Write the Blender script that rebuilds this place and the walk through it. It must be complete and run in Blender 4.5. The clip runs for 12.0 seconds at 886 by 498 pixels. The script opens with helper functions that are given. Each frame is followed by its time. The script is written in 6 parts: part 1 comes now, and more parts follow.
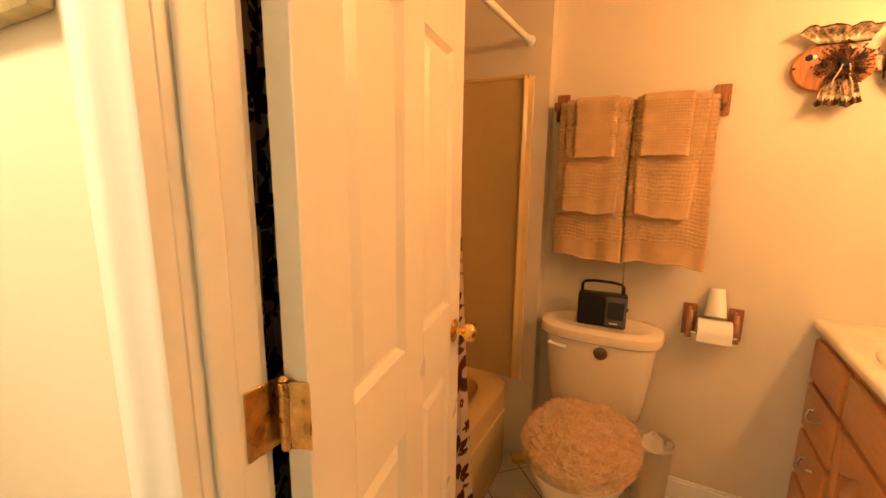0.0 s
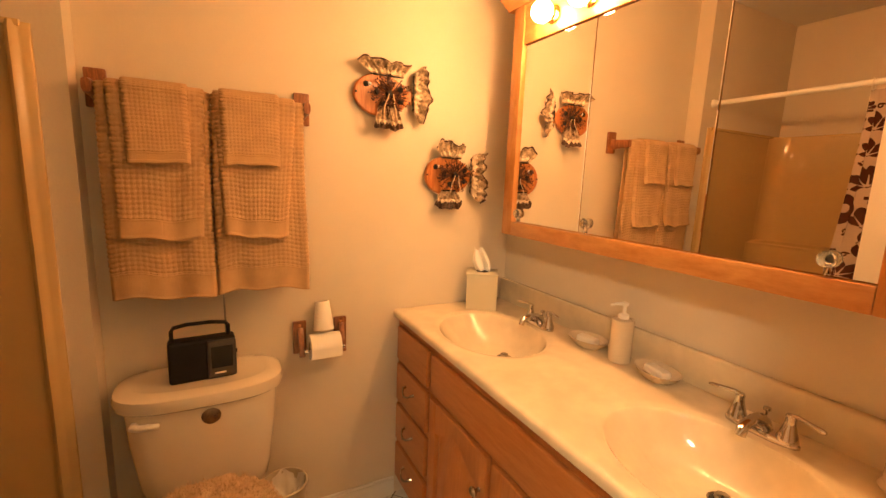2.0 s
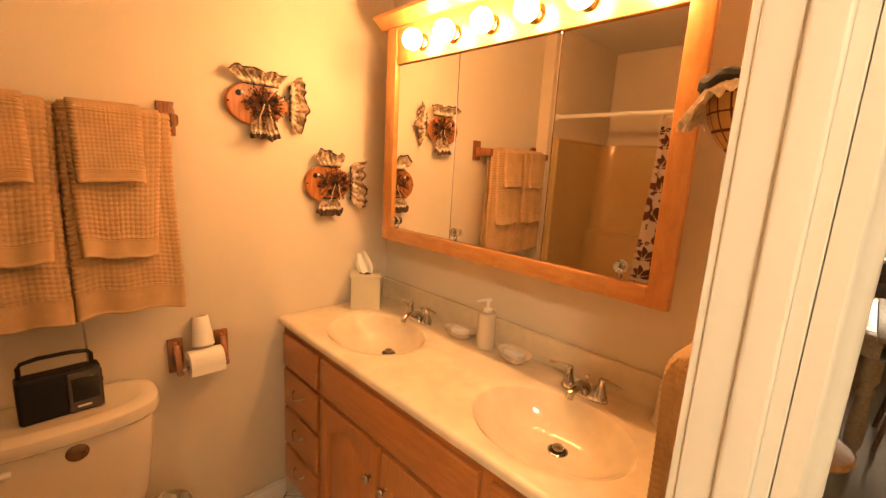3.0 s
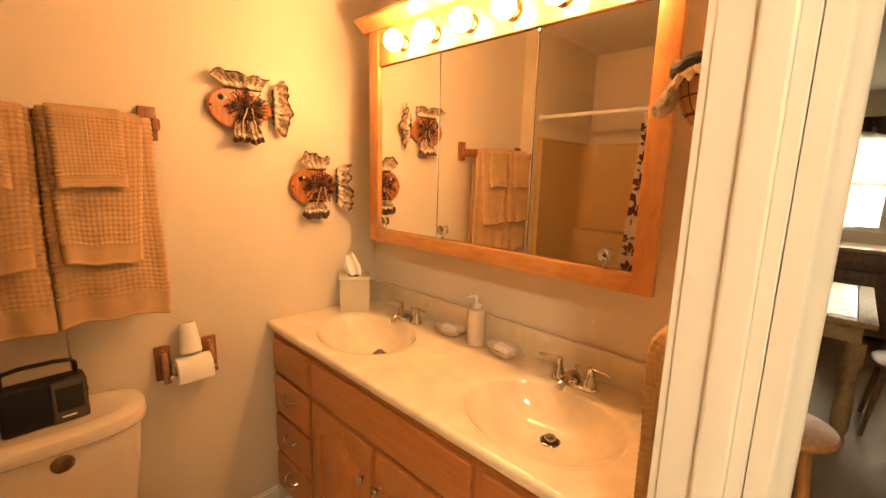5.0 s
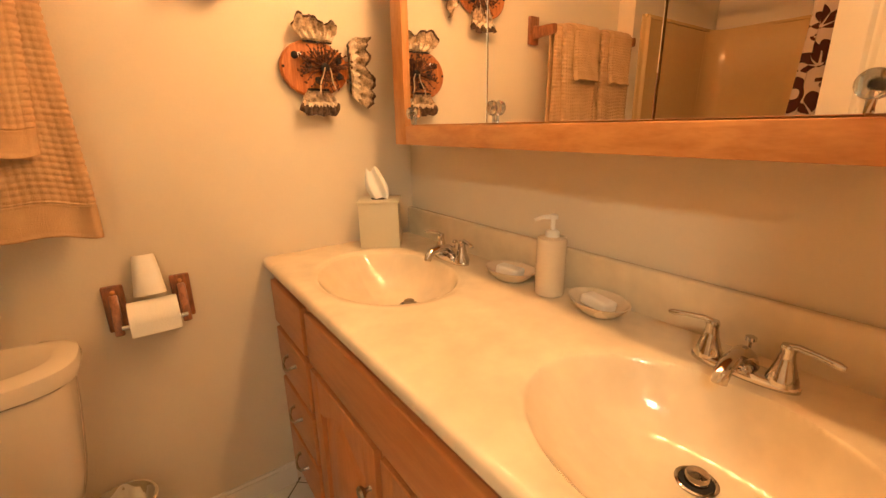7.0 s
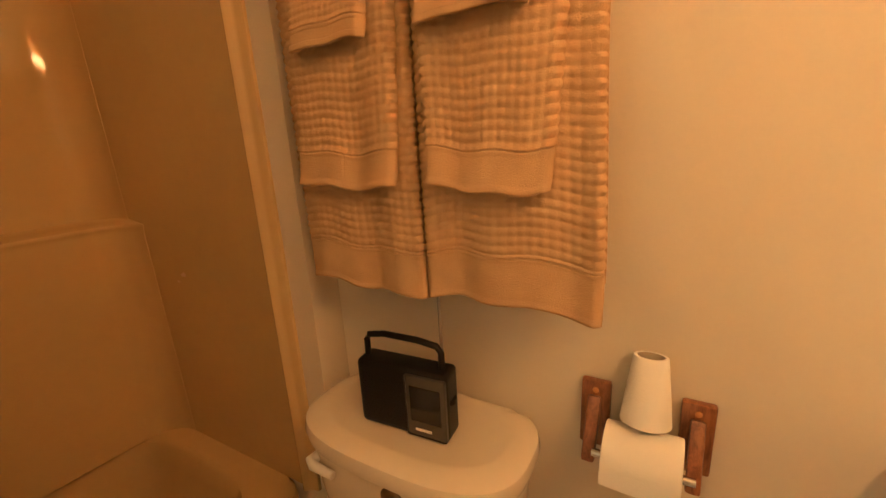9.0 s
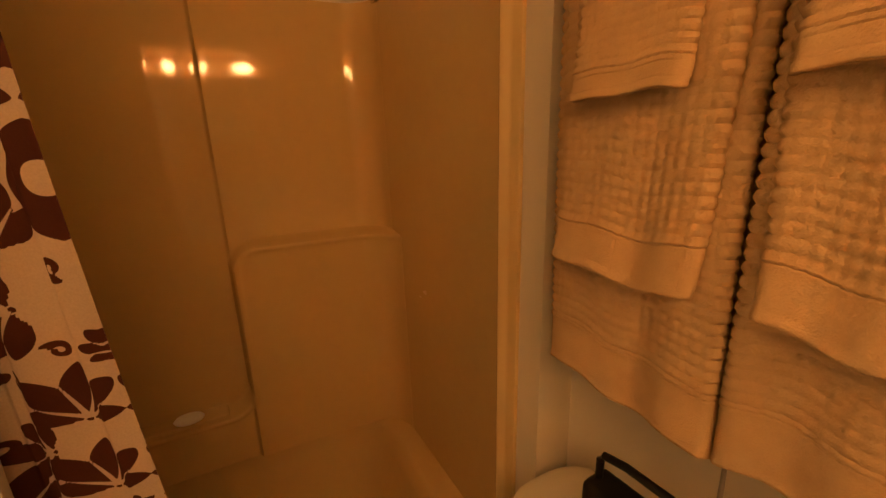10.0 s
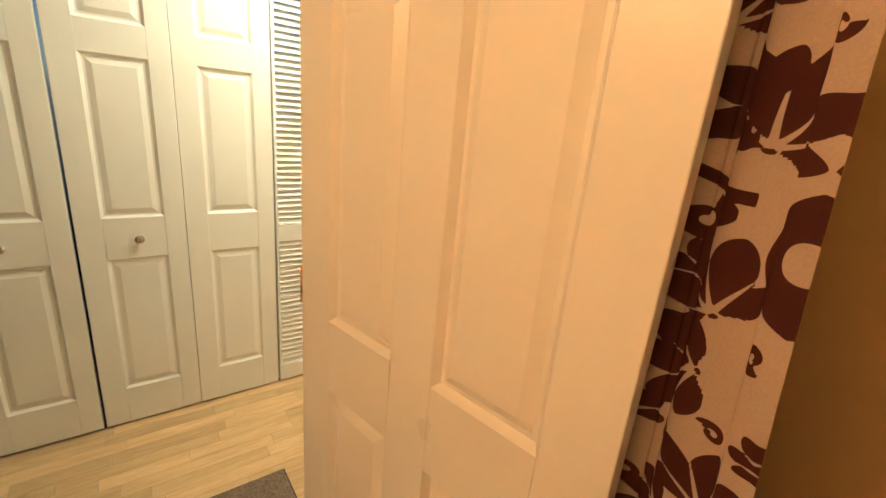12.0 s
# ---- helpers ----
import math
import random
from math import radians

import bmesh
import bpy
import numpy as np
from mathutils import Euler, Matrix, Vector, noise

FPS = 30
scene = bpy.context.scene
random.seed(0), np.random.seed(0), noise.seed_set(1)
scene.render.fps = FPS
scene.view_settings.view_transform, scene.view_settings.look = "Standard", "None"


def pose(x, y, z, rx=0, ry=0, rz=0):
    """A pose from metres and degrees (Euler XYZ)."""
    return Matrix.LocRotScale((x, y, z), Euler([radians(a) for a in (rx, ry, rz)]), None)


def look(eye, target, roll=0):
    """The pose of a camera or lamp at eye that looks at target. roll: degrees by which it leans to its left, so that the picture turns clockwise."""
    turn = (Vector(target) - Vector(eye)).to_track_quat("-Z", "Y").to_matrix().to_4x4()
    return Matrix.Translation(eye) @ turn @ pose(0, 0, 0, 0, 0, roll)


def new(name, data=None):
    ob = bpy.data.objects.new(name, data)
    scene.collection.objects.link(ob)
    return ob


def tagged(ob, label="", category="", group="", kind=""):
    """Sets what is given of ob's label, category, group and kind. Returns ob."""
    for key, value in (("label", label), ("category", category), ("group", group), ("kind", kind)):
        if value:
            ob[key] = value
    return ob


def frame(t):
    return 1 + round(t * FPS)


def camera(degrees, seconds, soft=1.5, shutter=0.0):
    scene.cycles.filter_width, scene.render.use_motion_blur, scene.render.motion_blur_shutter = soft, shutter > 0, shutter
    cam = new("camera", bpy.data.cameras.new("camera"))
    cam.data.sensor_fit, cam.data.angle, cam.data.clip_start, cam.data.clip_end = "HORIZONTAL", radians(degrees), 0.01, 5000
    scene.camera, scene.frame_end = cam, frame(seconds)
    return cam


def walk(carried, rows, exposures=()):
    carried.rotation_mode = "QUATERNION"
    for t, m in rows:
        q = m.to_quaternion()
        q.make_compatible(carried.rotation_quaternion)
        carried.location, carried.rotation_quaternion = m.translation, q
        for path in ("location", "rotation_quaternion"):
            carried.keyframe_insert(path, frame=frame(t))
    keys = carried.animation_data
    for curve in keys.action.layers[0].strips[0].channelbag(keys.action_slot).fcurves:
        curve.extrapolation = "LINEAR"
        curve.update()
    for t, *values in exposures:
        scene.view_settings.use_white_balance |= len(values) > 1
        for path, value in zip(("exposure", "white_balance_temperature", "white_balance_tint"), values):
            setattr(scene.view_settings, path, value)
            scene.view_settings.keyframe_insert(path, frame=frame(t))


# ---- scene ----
cam = camera(92.8, 12.0)
PATH = [
    (0, (0.589, 0.431, 1.359), (-0.329, 2.169, 0.988), 0.7),
    (0.5, (0.538, 0.529, 1.35), (0.068, 2.441, 1.003), 2.2),
    (1, (0.5, 0.638, 1.344), (0.568, 2.611, 1.027), 3.6),
    (1.5, (0.482, 0.721, 1.356), (1.013, 2.622, 1.034), 3.4),
    (2, (0.468, 0.719, 1.399), (1.392, 2.462, 1.071), 2.3),
    (2.5, (0.438, 0.671, 1.46), (1.669, 2.21, 1.117), 1.4),
    (3, (0.392, 0.631, 1.507), (1.769, 2.032, 1.128), 3.2),
    (3.2, (0.393, 0.625, 1.529), (1.783, 2.004, 1.122), 4.3),
    (5, (0.39, 0.613, 1.477), (1.803, 1.986, 1.131), 1.6),
    (5.5, (0.467, 0.651, 1.413), (1.824, 2.075, 1.051), 1.3),
    (6, (0.586, 0.719, 1.333), (1.838, 2.214, 0.891), -0.8),
    (6.5, (0.745, 0.813, 1.25), (1.936, 2.332, 0.725), -1.7),
    (6.7, (0.787, 0.862, 1.24), (1.966, 2.381, 0.69), -1.4),
    (8.5, (0.845, 1.499, 1.256), (0.618, 3.414, 0.726), -0.7),
    (9, (0.811, 1.619, 1.276), (-0.161, 3.284, 0.744), -3.1),
    (9.5, (0.763, 1.683, 1.309), (-0.707, 2.938, 0.795), -3.6),
    (10, (0.662, 1.731, 1.378), (-1.038, 2.635, 0.84), -1.6),
    (10.5, (0.566, 1.821, 1.417), (-1.315, 2.199, 0.854), 1.9),
    (11, (0.501, 1.821, 1.422), (-1.387, 1.551, 0.821), 3.6),
    (11.5, (0.485, 1.746, 1.419), (-1.109, 0.702, 0.812), 5.4),
    (12, (0.519, 1.657, 1.434), (-0.649, 0.137, 0.863), 5.2),
]
walk(cam, [(t, look(eye, target, roll)) for t, eye, target, roll in PATH],
     exposures=[(0.0, 0.27, 6800, 18), (1.0, 0.07, 6700, 19), (3.0, 0.02, 6600, 21), (5.5, 0.05, 6250, 17), (6.7, 0.05, 5900, 14), (8.5, -0.10, 5850, 12), (9.0, -0.20, 5800, 10),
                (9.5, -0.32, 6550, 11), (10.0, -0.42, 6800, 12), (10.5, -0.58, 7350, 12), (11.0, -0.53, 6600, 10), (11.5, -0.32, 5400, 6), (12.0, -0.03, 5200, 4)])

# ---- light ----
world = bpy.data.worlds.new("world")
scene.world = world
world.use_nodes = True
sky = world.node_tree.nodes.new("ShaderNodeTexSky")
sky.sky_type = 'NISHITA'
sky.sun_disc = False
sky.sun_elevation, sky.sun_rotation = radians(35), radians(60)
world.node_tree.links.new(sky.outputs[0], world.node_tree.nodes["Background"].inputs[0])
world.node_tree.nodes["Background"].inputs[1].default_value = 0.05
BULB_GLOW = 124.0
HALL_GLOW = 156.0
BULB_COLOUR = (1.0, 0.520, 0.182)
HALL_COLOUR = (1.0, 0.81, 0.49)

# ---- plan ----
YT = 2.30        # wall with the towels
XV = 1.64        # wall with the vanity
YN, YH = 0.745, 0.658   # doorway wall, room side and hall side
XB = -0.72       # back of the tub alcove
YA = 2.215       # end wall of the alcove
XS = 0.125       # where the alcove's end wall steps back
HC = 2.42        # ceiling
JL, JR = 0.183, 0.918  # jamb faces
YC = -0.42       # closet fronts
ZK = 0.858       # counter top


# ---- helpers of this scene ----
def world_of(ob):
    m = ob.matrix_basis.copy()
    return world_of(ob.parent) @ ob.matrix_parent_inverse @ m if ob.parent else m


def thing(name, at=(0, 0, 0), label="", category="", group="", kind=""):
    ob = new(name)
    ob.empty_display_size = 0.05
    ob.matrix_basis = Matrix.Translation(at)
    return tagged(ob, label, category, group, kind)


def finish(me, smooth=True):
    if smooth:
        me.shade_smooth()
        me.set_sharp_from_angle(angle=radians(38))


def part(name, bm, material, parent=None, label="", smooth=True):
    me = bpy.data.meshes.new(name)
    bmesh.ops.recalc_face_normals(bm, faces=bm.faces[:])
    bm.to_mesh(me)
    bm.free()
    me.materials.append(material)
    finish(me, smooth)
    ob = new(name, me)
    if parent:
        ob.parent = parent
        ob.matrix_parent_inverse = world_of(parent).inverted()
    if label:
        ob["label"] = label
    return ob


def solid(name, bm, material, label="", category="", group="", kind=""):
    return tagged(part(name, bm, material), label, category, group, kind)


def box(bm, x0, x1, y0, y1, z0, z1, bevel=0.0, seg=2, m=None):
    t = bmesh.new()
    bmesh.ops.create_cube(t, size=1)
    bmesh.ops.scale(t, vec=(abs(x1 - x0), abs(y1 - y0), abs(z1 - z0)), verts=t.verts)
    if bevel:
        bmesh.ops.bevel(t, geom=t.edges[:], offset=bevel, segments=seg, affect='EDGES', profile=0.6)
    bmesh.ops.translate(t, vec=((x0 + x1) / 2, (y0 + y1) / 2, (z0 + z1) / 2), verts=t.verts)
    join(bm, t, m)
    return bm


def join(bm, t, m=None):
    if m is not None:
        bmesh.ops.transform(t, matrix=m, verts=t.verts)
    me = bpy.data.meshes.new("tmp")
    t.to_mesh(me)
    t.free()
    bm.from_mesh(me)
    bpy.data.meshes.remove(me)


def rings(bm, loops, closed=True, cap=(True, True)):
    """Skin a list of vertex loops."""
    vs = [[bm.verts.new(p) for p in l] for l in loops]
    n = len(vs[0])
    for a, b in zip(vs, vs[1:]):
        for i in range(n if closed else n - 1):
            j = (i + 1) % n
            bm.faces.new((a[i], a[j], b[j], b[i]))
    if cap[0]:
        bm.faces.new(vs[0][::-1])
    if cap[1]:
        bm.faces.new(vs[-1])
    return bm


def lathe(bm, profile, centre=(0, 0, 0), seg=24, m=None, cap=(True, True)):
    """Profile of (radius, height) about the z axis."""
    t = bmesh.new()
    rings(t, [[(max(r, 1e-4) * math.cos(2 * math.pi * i / seg) + centre[0], max(r, 1e-4) * math.sin(2 * math.pi * i / seg) + centre[1], h + centre[2])
               for i in range(seg)] for r, h in profile], cap=cap)
    join(bm, t, m)
    return bm


def tube(bm, pts, radius, seg=10, radii=None):
    """A round bar through points."""
    pts = [Vector(p) for p in pts]
    loops, up = [], Vector((0.13, 0.31, 0.94))
    for i, p in enumerate(pts):
        d = (pts[min(i + 1, len(pts) - 1)] - pts[max(i - 1, 0)]).normalized()
        a = d.cross(up)
        if a.length < 1e-3:
            a = d.cross(Vector((1, 0, 0)))
        a.normalize()
        b = d.cross(a)
        r = radii[i] if radii else radius
        loops.append([p + r * (math.cos(2 * math.pi * k / seg) * a + math.sin(2 * math.pi * k / seg) * b) for k in range(seg)])
    return rings(bm, loops)


def superellipse(cx, cy, z, rx, ry, e=2.5, n=40, back=None):
    out = []
    for i in range(n):
        a = 2 * math.pi * i / n
        c, s = math.cos(a), math.sin(a)
        y = cy + ry * math.copysign(abs(s) ** (2 / e), s)
        if back is not None:
            y = min(y, back)
        out.append((cx + rx * math.copysign(abs(c) ** (2 / e), c), y, z))
    return out


def grid(bm, nu, nv, f):
    vs = [[bm.verts.new(f(i / nu, j / nv)) for j in range(nv + 1)] for i in range(nu + 1)]
    for i in range(nu):
        for j in range(nv):
            bm.faces.new((vs[i][j], vs[i + 1][j], vs[i + 1][j + 1], vs[i][j + 1]))
    return bm


# ---- materials ----
def shader(name, rough=0.5, metal=0.0, spec=0.5):
    m = bpy.data.materials.new(name)
    m.use_nodes = True
    p = m.node_tree.nodes["Principled BSDF"]
    p.inputs["Roughness"].default_value = rough
    p.inputs["Metallic"].default_value = metal
    p.inputs["Specular IOR Level"].default_value = spec
    return m, m.node_tree.nodes, m.node_tree.links, p


def paint(name, c, rough=0.5, metal=0.0, var=0.06, scale=6.0, grain=180.0, bump=0.05, depth=0.002, spec=0.5, coat=0.0, each=0.0, rvar=0.08):
    """A surface with tone drifting at a large and a fine scale, gloss that varies and a fine relief."""
    m, n, l, p = shader(name, rough, metal, spec)
    tc = n.new("ShaderNodeTexCoord")
    a, b = n.new("ShaderNodeTexNoise"), n.new("ShaderNodeTexNoise")
    a.inputs["Scale"].default_value, a.inputs["Detail"].default_value = scale, 5
    b.inputs["Scale"].default_value, b.inputs["Detail"].default_value = grain, 3
    for t in (a, b):
        l.new(tc.outputs["Object"], t.inputs["Vector"])
    mix = n.new("ShaderNodeMix")
    mix.data_type = 'RGBA'
    mix.inputs[6].default_value = (*[min(1, x * (1 - var)) for x in c], 1)
    mix.inputs[7].default_value = (*[min(1, x * (1 + var)) for x in c], 1)
    add = n.new("ShaderNodeMath")
    add.operation = 'MULTIPLY_ADD'
    l.new(b.outputs[0], add.inputs[0])
    add.inputs[1].default_value = 0.35
    sub = n.new("ShaderNodeMath")
    sub.operation = 'SUBTRACT'
    l.new(a.outputs[0], sub.inputs[0])
    sub.inputs[1].default_value = 0.17
    l.new(sub.outputs[0], add.inputs[2])
    ramp = n.new("ShaderNodeMapRange")
    ramp.inputs[1].default_value, ramp.inputs[2].default_value = 0.25, 0.75
    l.new(add.outputs[0], ramp.inputs[0])
    l.new(ramp.outputs[0], mix.inputs[0])
    colour = mix.outputs[2]
    if each:
        info = n.new("ShaderNodeObjectInfo")
        hsv = n.new("ShaderNodeHueSaturation")
        rr = n.new("ShaderNodeMapRange")
        rr.inputs[3].default_value, rr.inputs[4].default_value = 1 - each, 1 + each
        l.new(info.outputs["Random"], rr.inputs[0])
        l.new(rr.outputs[0], hsv.inputs["Value"])
        l.new(colour, hsv.inputs["Color"])
        colour = hsv.outputs[0]
    l.new(colour, p.inputs["Base Color"])
    if rvar:
        rm = n.new("ShaderNodeMapRange")
        rm.inputs[3].default_value, rm.inputs[4].default_value = max(0.02, rough - rvar), min(1, rough + rvar)
        l.new(a.outputs[0], rm.inputs[0])
        l.new(rm.outputs[0], p.inputs["Roughness"])
    if bump:
        bp = n.new("ShaderNodeBump")
        bp.inputs["Strength"].default_value, bp.inputs["Distance"].default_value = bump, depth
        l.new(b.outputs[0], bp.inputs["Height"])
        l.new(bp.outputs[0], p.inputs["Normal"])
    if coat:
        p.inputs["Coat Weight"].default_value, p.inputs["Coat Roughness"].default_value = coat, 0.08
    return m


def timber(name, dark, light, along=(1, 1, 12), rough=0.38, scale=14.0, each=0.0, coat=0.3, bump=0.08):
    """Grained wood; along holds a small number for the axis of the grain."""
    m, n, l, p = shader(name, rough)
    tc, mp = n.new("ShaderNodeTexCoord"), n.new("ShaderNodeMapping")
    mp.inputs["Scale"].default_value = along
    l.new(tc.outputs["Object"], mp.inputs["Vector"])
    vec = mp.outputs[0]
    if each:
        info = n.new("ShaderNodeObjectInfo")
        mul = n.new("ShaderNodeVectorMath")
        mul.operation = 'MULTIPLY_ADD'
        cmb = n.new("ShaderNodeCombineXYZ")
        for i in range(3):
            l.new(info.outputs["Random"], cmb.inputs[i])
        l.new(cmb.outputs[0], mul.inputs[0])
        mul.inputs[1].default_value = (37, 53, 71)
        l.new(vec, mul.inputs[2])
        vec = mul.outputs[0]
    a, b = n.new("ShaderNodeTexNoise"), n.new("ShaderNodeTexNoise")
    a.inputs["Scale"].default_value, a.inputs["Detail"].default_value, a.inputs["Distortion"].default_value = scale, 6, 0.8
    b.inputs["Scale"].default_value, b.inputs["Detail"].default_value = scale * 6, 4
    l.new(vec, a.inputs["Vector"])
    l.new(vec, b.inputs["Vector"])
    s = n.new("ShaderNodeMath")
    s.operation = 'MULTIPLY_ADD'
    l.new(b.outputs[0], s.inputs[0])
    s.inputs[1].default_value = 0.4
    l.new(a.outputs[0], s.inputs[2])
    r = n.new("ShaderNodeValToRGB")
    r.color_ramp.elements[0].position, r.color_ramp.elements[0].color = 0.52, (*dark, 1)
    r.color_ramp.elements[1].position, r.color_ramp.elements[1].color = 0.86, (*light, 1)
    l.new(s.outputs[0], r.inputs[0])
    colour = r.outputs[0]
    if each:
        hsv, rr = n.new("ShaderNodeHueSaturation"), n.new("ShaderNodeMapRange")
        rr.inputs[3].default_value, rr.inputs[4].default_value = 1 - each, 1 + each
        l.new(info.outputs["Random"], rr.inputs[0])
        l.new(rr.outputs[0], hsv.inputs["Value"])
        l.new(colour, hsv.inputs["Color"])
        colour = hsv.outputs[0]
    l.new(colour, p.inputs["Base Color"])
    bp = n.new("ShaderNodeBump")
    bp.inputs["Strength"].default_value, bp.inputs["Distance"].default_value = bump, 0.001
    l.new(s.outputs[0], bp.inputs["Height"])
    l.new(bp.outputs[0], p.inputs["Normal"])
    p.inputs["Coat Weight"].default_value, p.inputs["Coat Roughness"].default_value = coat, 0.2
    return m


def glow(name, colour, strength):
    m = bpy.data.materials.new(name)
    m.use_nodes = True
    n, l = m.node_tree.nodes, m.node_tree.links
    n.remove(n["Principled BSDF"])
    e = n.new("ShaderNodeEmission")
    e.inputs[0].default_value, e.inputs[1].default_value = (*colour, 1), strength
    l.new(e.outputs[0], n["Material Output"].inputs[0])
    return m


def cloth_print(name, ground, ink, attr):
    """Cloth with a print that the mesh carries as an attribute."""
    m, n, l, p = shader(name, 0.8, 0, 0.2)
    at = n.new("ShaderNodeAttribute")
    at.attribute_name = attr
    r = n.new("ShaderNodeValToRGB")
    r.color_ramp.elements[0].position, r.color_ramp.elements[0].color = 0.46, (*ground, 1)
    r.color_ramp.elements[1].position, r.color_ramp.elements[1].color = 0.54, (*ink, 1)
    l.new(at.outputs["Fac"], r.inputs[0])
    tc, no = n.new("ShaderNodeTexCoord"), n.new("ShaderNodeTexNoise")
    no.inputs["Scale"].default_value = 400
    l.new(tc.outputs["Object"], no.inputs["Vector"])
    hs, rr = n.new("ShaderNodeHueSaturation"), n.new("ShaderNodeMapRange")
    rr.inputs[3].default_value, rr.inputs[4].default_value = 0.85, 1.15
    l.new(no.outputs[0], rr.inputs[0])
    l.new(rr.outputs[0], hs.inputs["Value"])
    l.new(r.outputs[0], hs.inputs["Color"])
    l.new(hs.outputs[0], p.inputs["Base Color"])
    bp = n.new("ShaderNodeBump")
    bp.inputs["Strength"].default_value, bp.inputs["Distance"].default_value = 0.2, 0.0006
    l.new(no.outputs[0], bp.inputs["Height"])
    l.new(bp.outputs[0], p.inputs["Normal"])
    return m


M_WALL = paint("wall_paint", (0.70, 0.620, 0.485), 0.55, var=0.03, scale=3, grain=140, bump=0.18, depth=0.002)
M_CEIL = paint("ceiling_paint", (0.74, 0.71, 0.64), 0.85, var=0.03, scale=3, grain=90, bump=0.4, depth=0.003)
M_TRIM = paint("white_gloss_paint", (0.80, 0.78, 0.72), 0.32, var=0.025, scale=5, grain=90, bump=0.05, depth=0.001)
M_DOOR = paint("white_door_paint", (0.80, 0.775, 0.70), 0.30, var=0.02, scale=5, grain=60, bump=0.06, depth=0.001)
M_TUB = paint("almond_gelcoat", (0.59, 0.42, 0.185), 0.05, var=0.05, scale=2.5, grain=30, bump=0.02, depth=0.001, rvar=0.02)
M_TUB_SATIN = paint("almond_satin", (0.59, 0.42, 0.185), 0.26, var=0.05, scale=2.5, grain=30, bump=0.02, depth=0.001, rvar=0.03)
M_CHINA = paint("bone_vitreous_china", (0.74, 0.66, 0.52), 0.10, var=0.02, scale=5, grain=60, bump=0.0, coat=0.3, rvar=0.03)
M_TILE = paint("white_floor_tile", (0.74, 0.71, 0.64), 0.25, var=0.06, scale=9, grain=70, bump=0.08, depth=0.001, each=0.05)
M_GROUT = paint("dark_grout", (0.10, 0.085, 0.07), 0.9, var=0.2, scale=12, grain=200, bump=0.3)
M_MAPLE = timber("honey_maple", (0.41, 0.148, 0.036), (0.48, 0.190, 0.054), (6, 6, 0.7), 0.36, 12)
M_MAPLE_H = timber("honey_maple_rail", (0.41, 0.148, 0.036), (0.48, 0.190, 0.054), (5, 0.7, 5), 0.36, 12)
M_FRAME = timber("maple_mirror_frame", (0.48, 0.20, 0.056), (0.60, 0.285, 0.088), (4, 4, 1.0), 0.34, 9)
M_FRAME_H = timber("maple_mirror_rail", (0.48, 0.20, 0.056), (0.60, 0.285, 0.088), (4, 1.0, 4), 0.34, 9)
M_OAK = timber("red_stained_oak", (0.16, 0.055, 0.02), (0.33, 0.13, 0.05), (6, 6, 1), 0.38, 20)
M_PINE = timber("orange_pine", (0.30, 0.085, 0.016), (0.52, 0.19, 0.040), (16, 16, 1.2), 0.4, 8)
M_MARBLE = paint("cultured_marble", (0.73, 0.62, 0.435), 0.10, var=0.13, scale=7, grain=26, bump=0.012, depth=0.001, coat=0.2, rvar=0.03)
M_CHROME = paint("chrome", (0.58, 0.56, 0.54), 0.06, 1.0, var=0.02, bump=0, rvar=0.03)
M_GUNMETAL = paint("dark_chrome", (0.30, 0.27, 0.24), 0.15, 1.0, var=0.1, bump=0, rvar=0.05)
M_BRASS = paint("polished_brass", (0.82, 0.56, 0.20), 0.14, 1.0, var=0.08, scale=30, bump=0.02, rvar=0.05)
M_OLDBRASS = paint("worn_brass", (0.66, 0.44, 0.18), 0.3, 1.0, var=0.35, scale=40, bump=0.1, rvar=0.15)
M_PEWTER = paint("satin_nickel", (0.42, 0.37, 0.31), 0.24, 1.0, var=0.1, bump=0, rvar=0.05)
M_BADGE = paint("dark_badge_metal", (0.24, 0.17, 0.11), 0.3, 1.0, var=0.3, scale=40, bump=0.1, rvar=0.1)
M_DARK = paint("black_plastic", (0.006, 0.0055, 0.005), 0.38, var=0.2, grain=300, bump=0.15, spec=0.3)
M_PLATE = paint("dark_grey_plastic", (0.085, 0.075, 0.065), 0.3, 0.4, var=0.1, grain=300, bump=0.05)
M_SILVER = paint("grey_plastic", (0.28, 0.26, 0.23), 0.35, 0.5, var=0.1, grain=300, bump=0.05)
M_SCREEN = paint("dark_dial", (0.015, 0.015, 0.014), 0.08, var=0.1, bump=0)
M_TERRY = paint("tan_terry", (0.52, 0.345, 0.18), 0.95, var=0.10, scale=20, grain=500, bump=0.6, depth=0.002, spec=0.15, rvar=0)
M_FUZZ = paint("tan_plush", (0.64, 0.47, 0.30), 1.0, var=0.15, scale=30, grain=260, bump=0.9, depth=0.004, spec=0.05, rvar=0)
M_PAPER = paint("tissue_paper", (0.86, 0.84, 0.78), 0.95, var=0.02, grain=250, bump=0.25, spec=0.1, rvar=0)
M_CARD = paint("grey_card", (0.40, 0.34, 0.26), 0.9, var=0.1)
M_TISSUEBOX = paint("cream_box_enamel", (0.56, 0.52, 0.38), 0.35, var=0.03, bump=0.03)
M_CERAMIC = paint("beige_ceramic", (0.68, 0.58, 0.43), 0.25, var=0.05, scale=20, bump=0.05)
M_SOAP = paint("white_soap", (0.82, 0.78, 0.70), 0.45, var=0.03, bump=0.05)
M_WHITEPL = paint("white_plastic", (0.80, 0.78, 0.72), 0.3, var=0.02, bump=0.0)
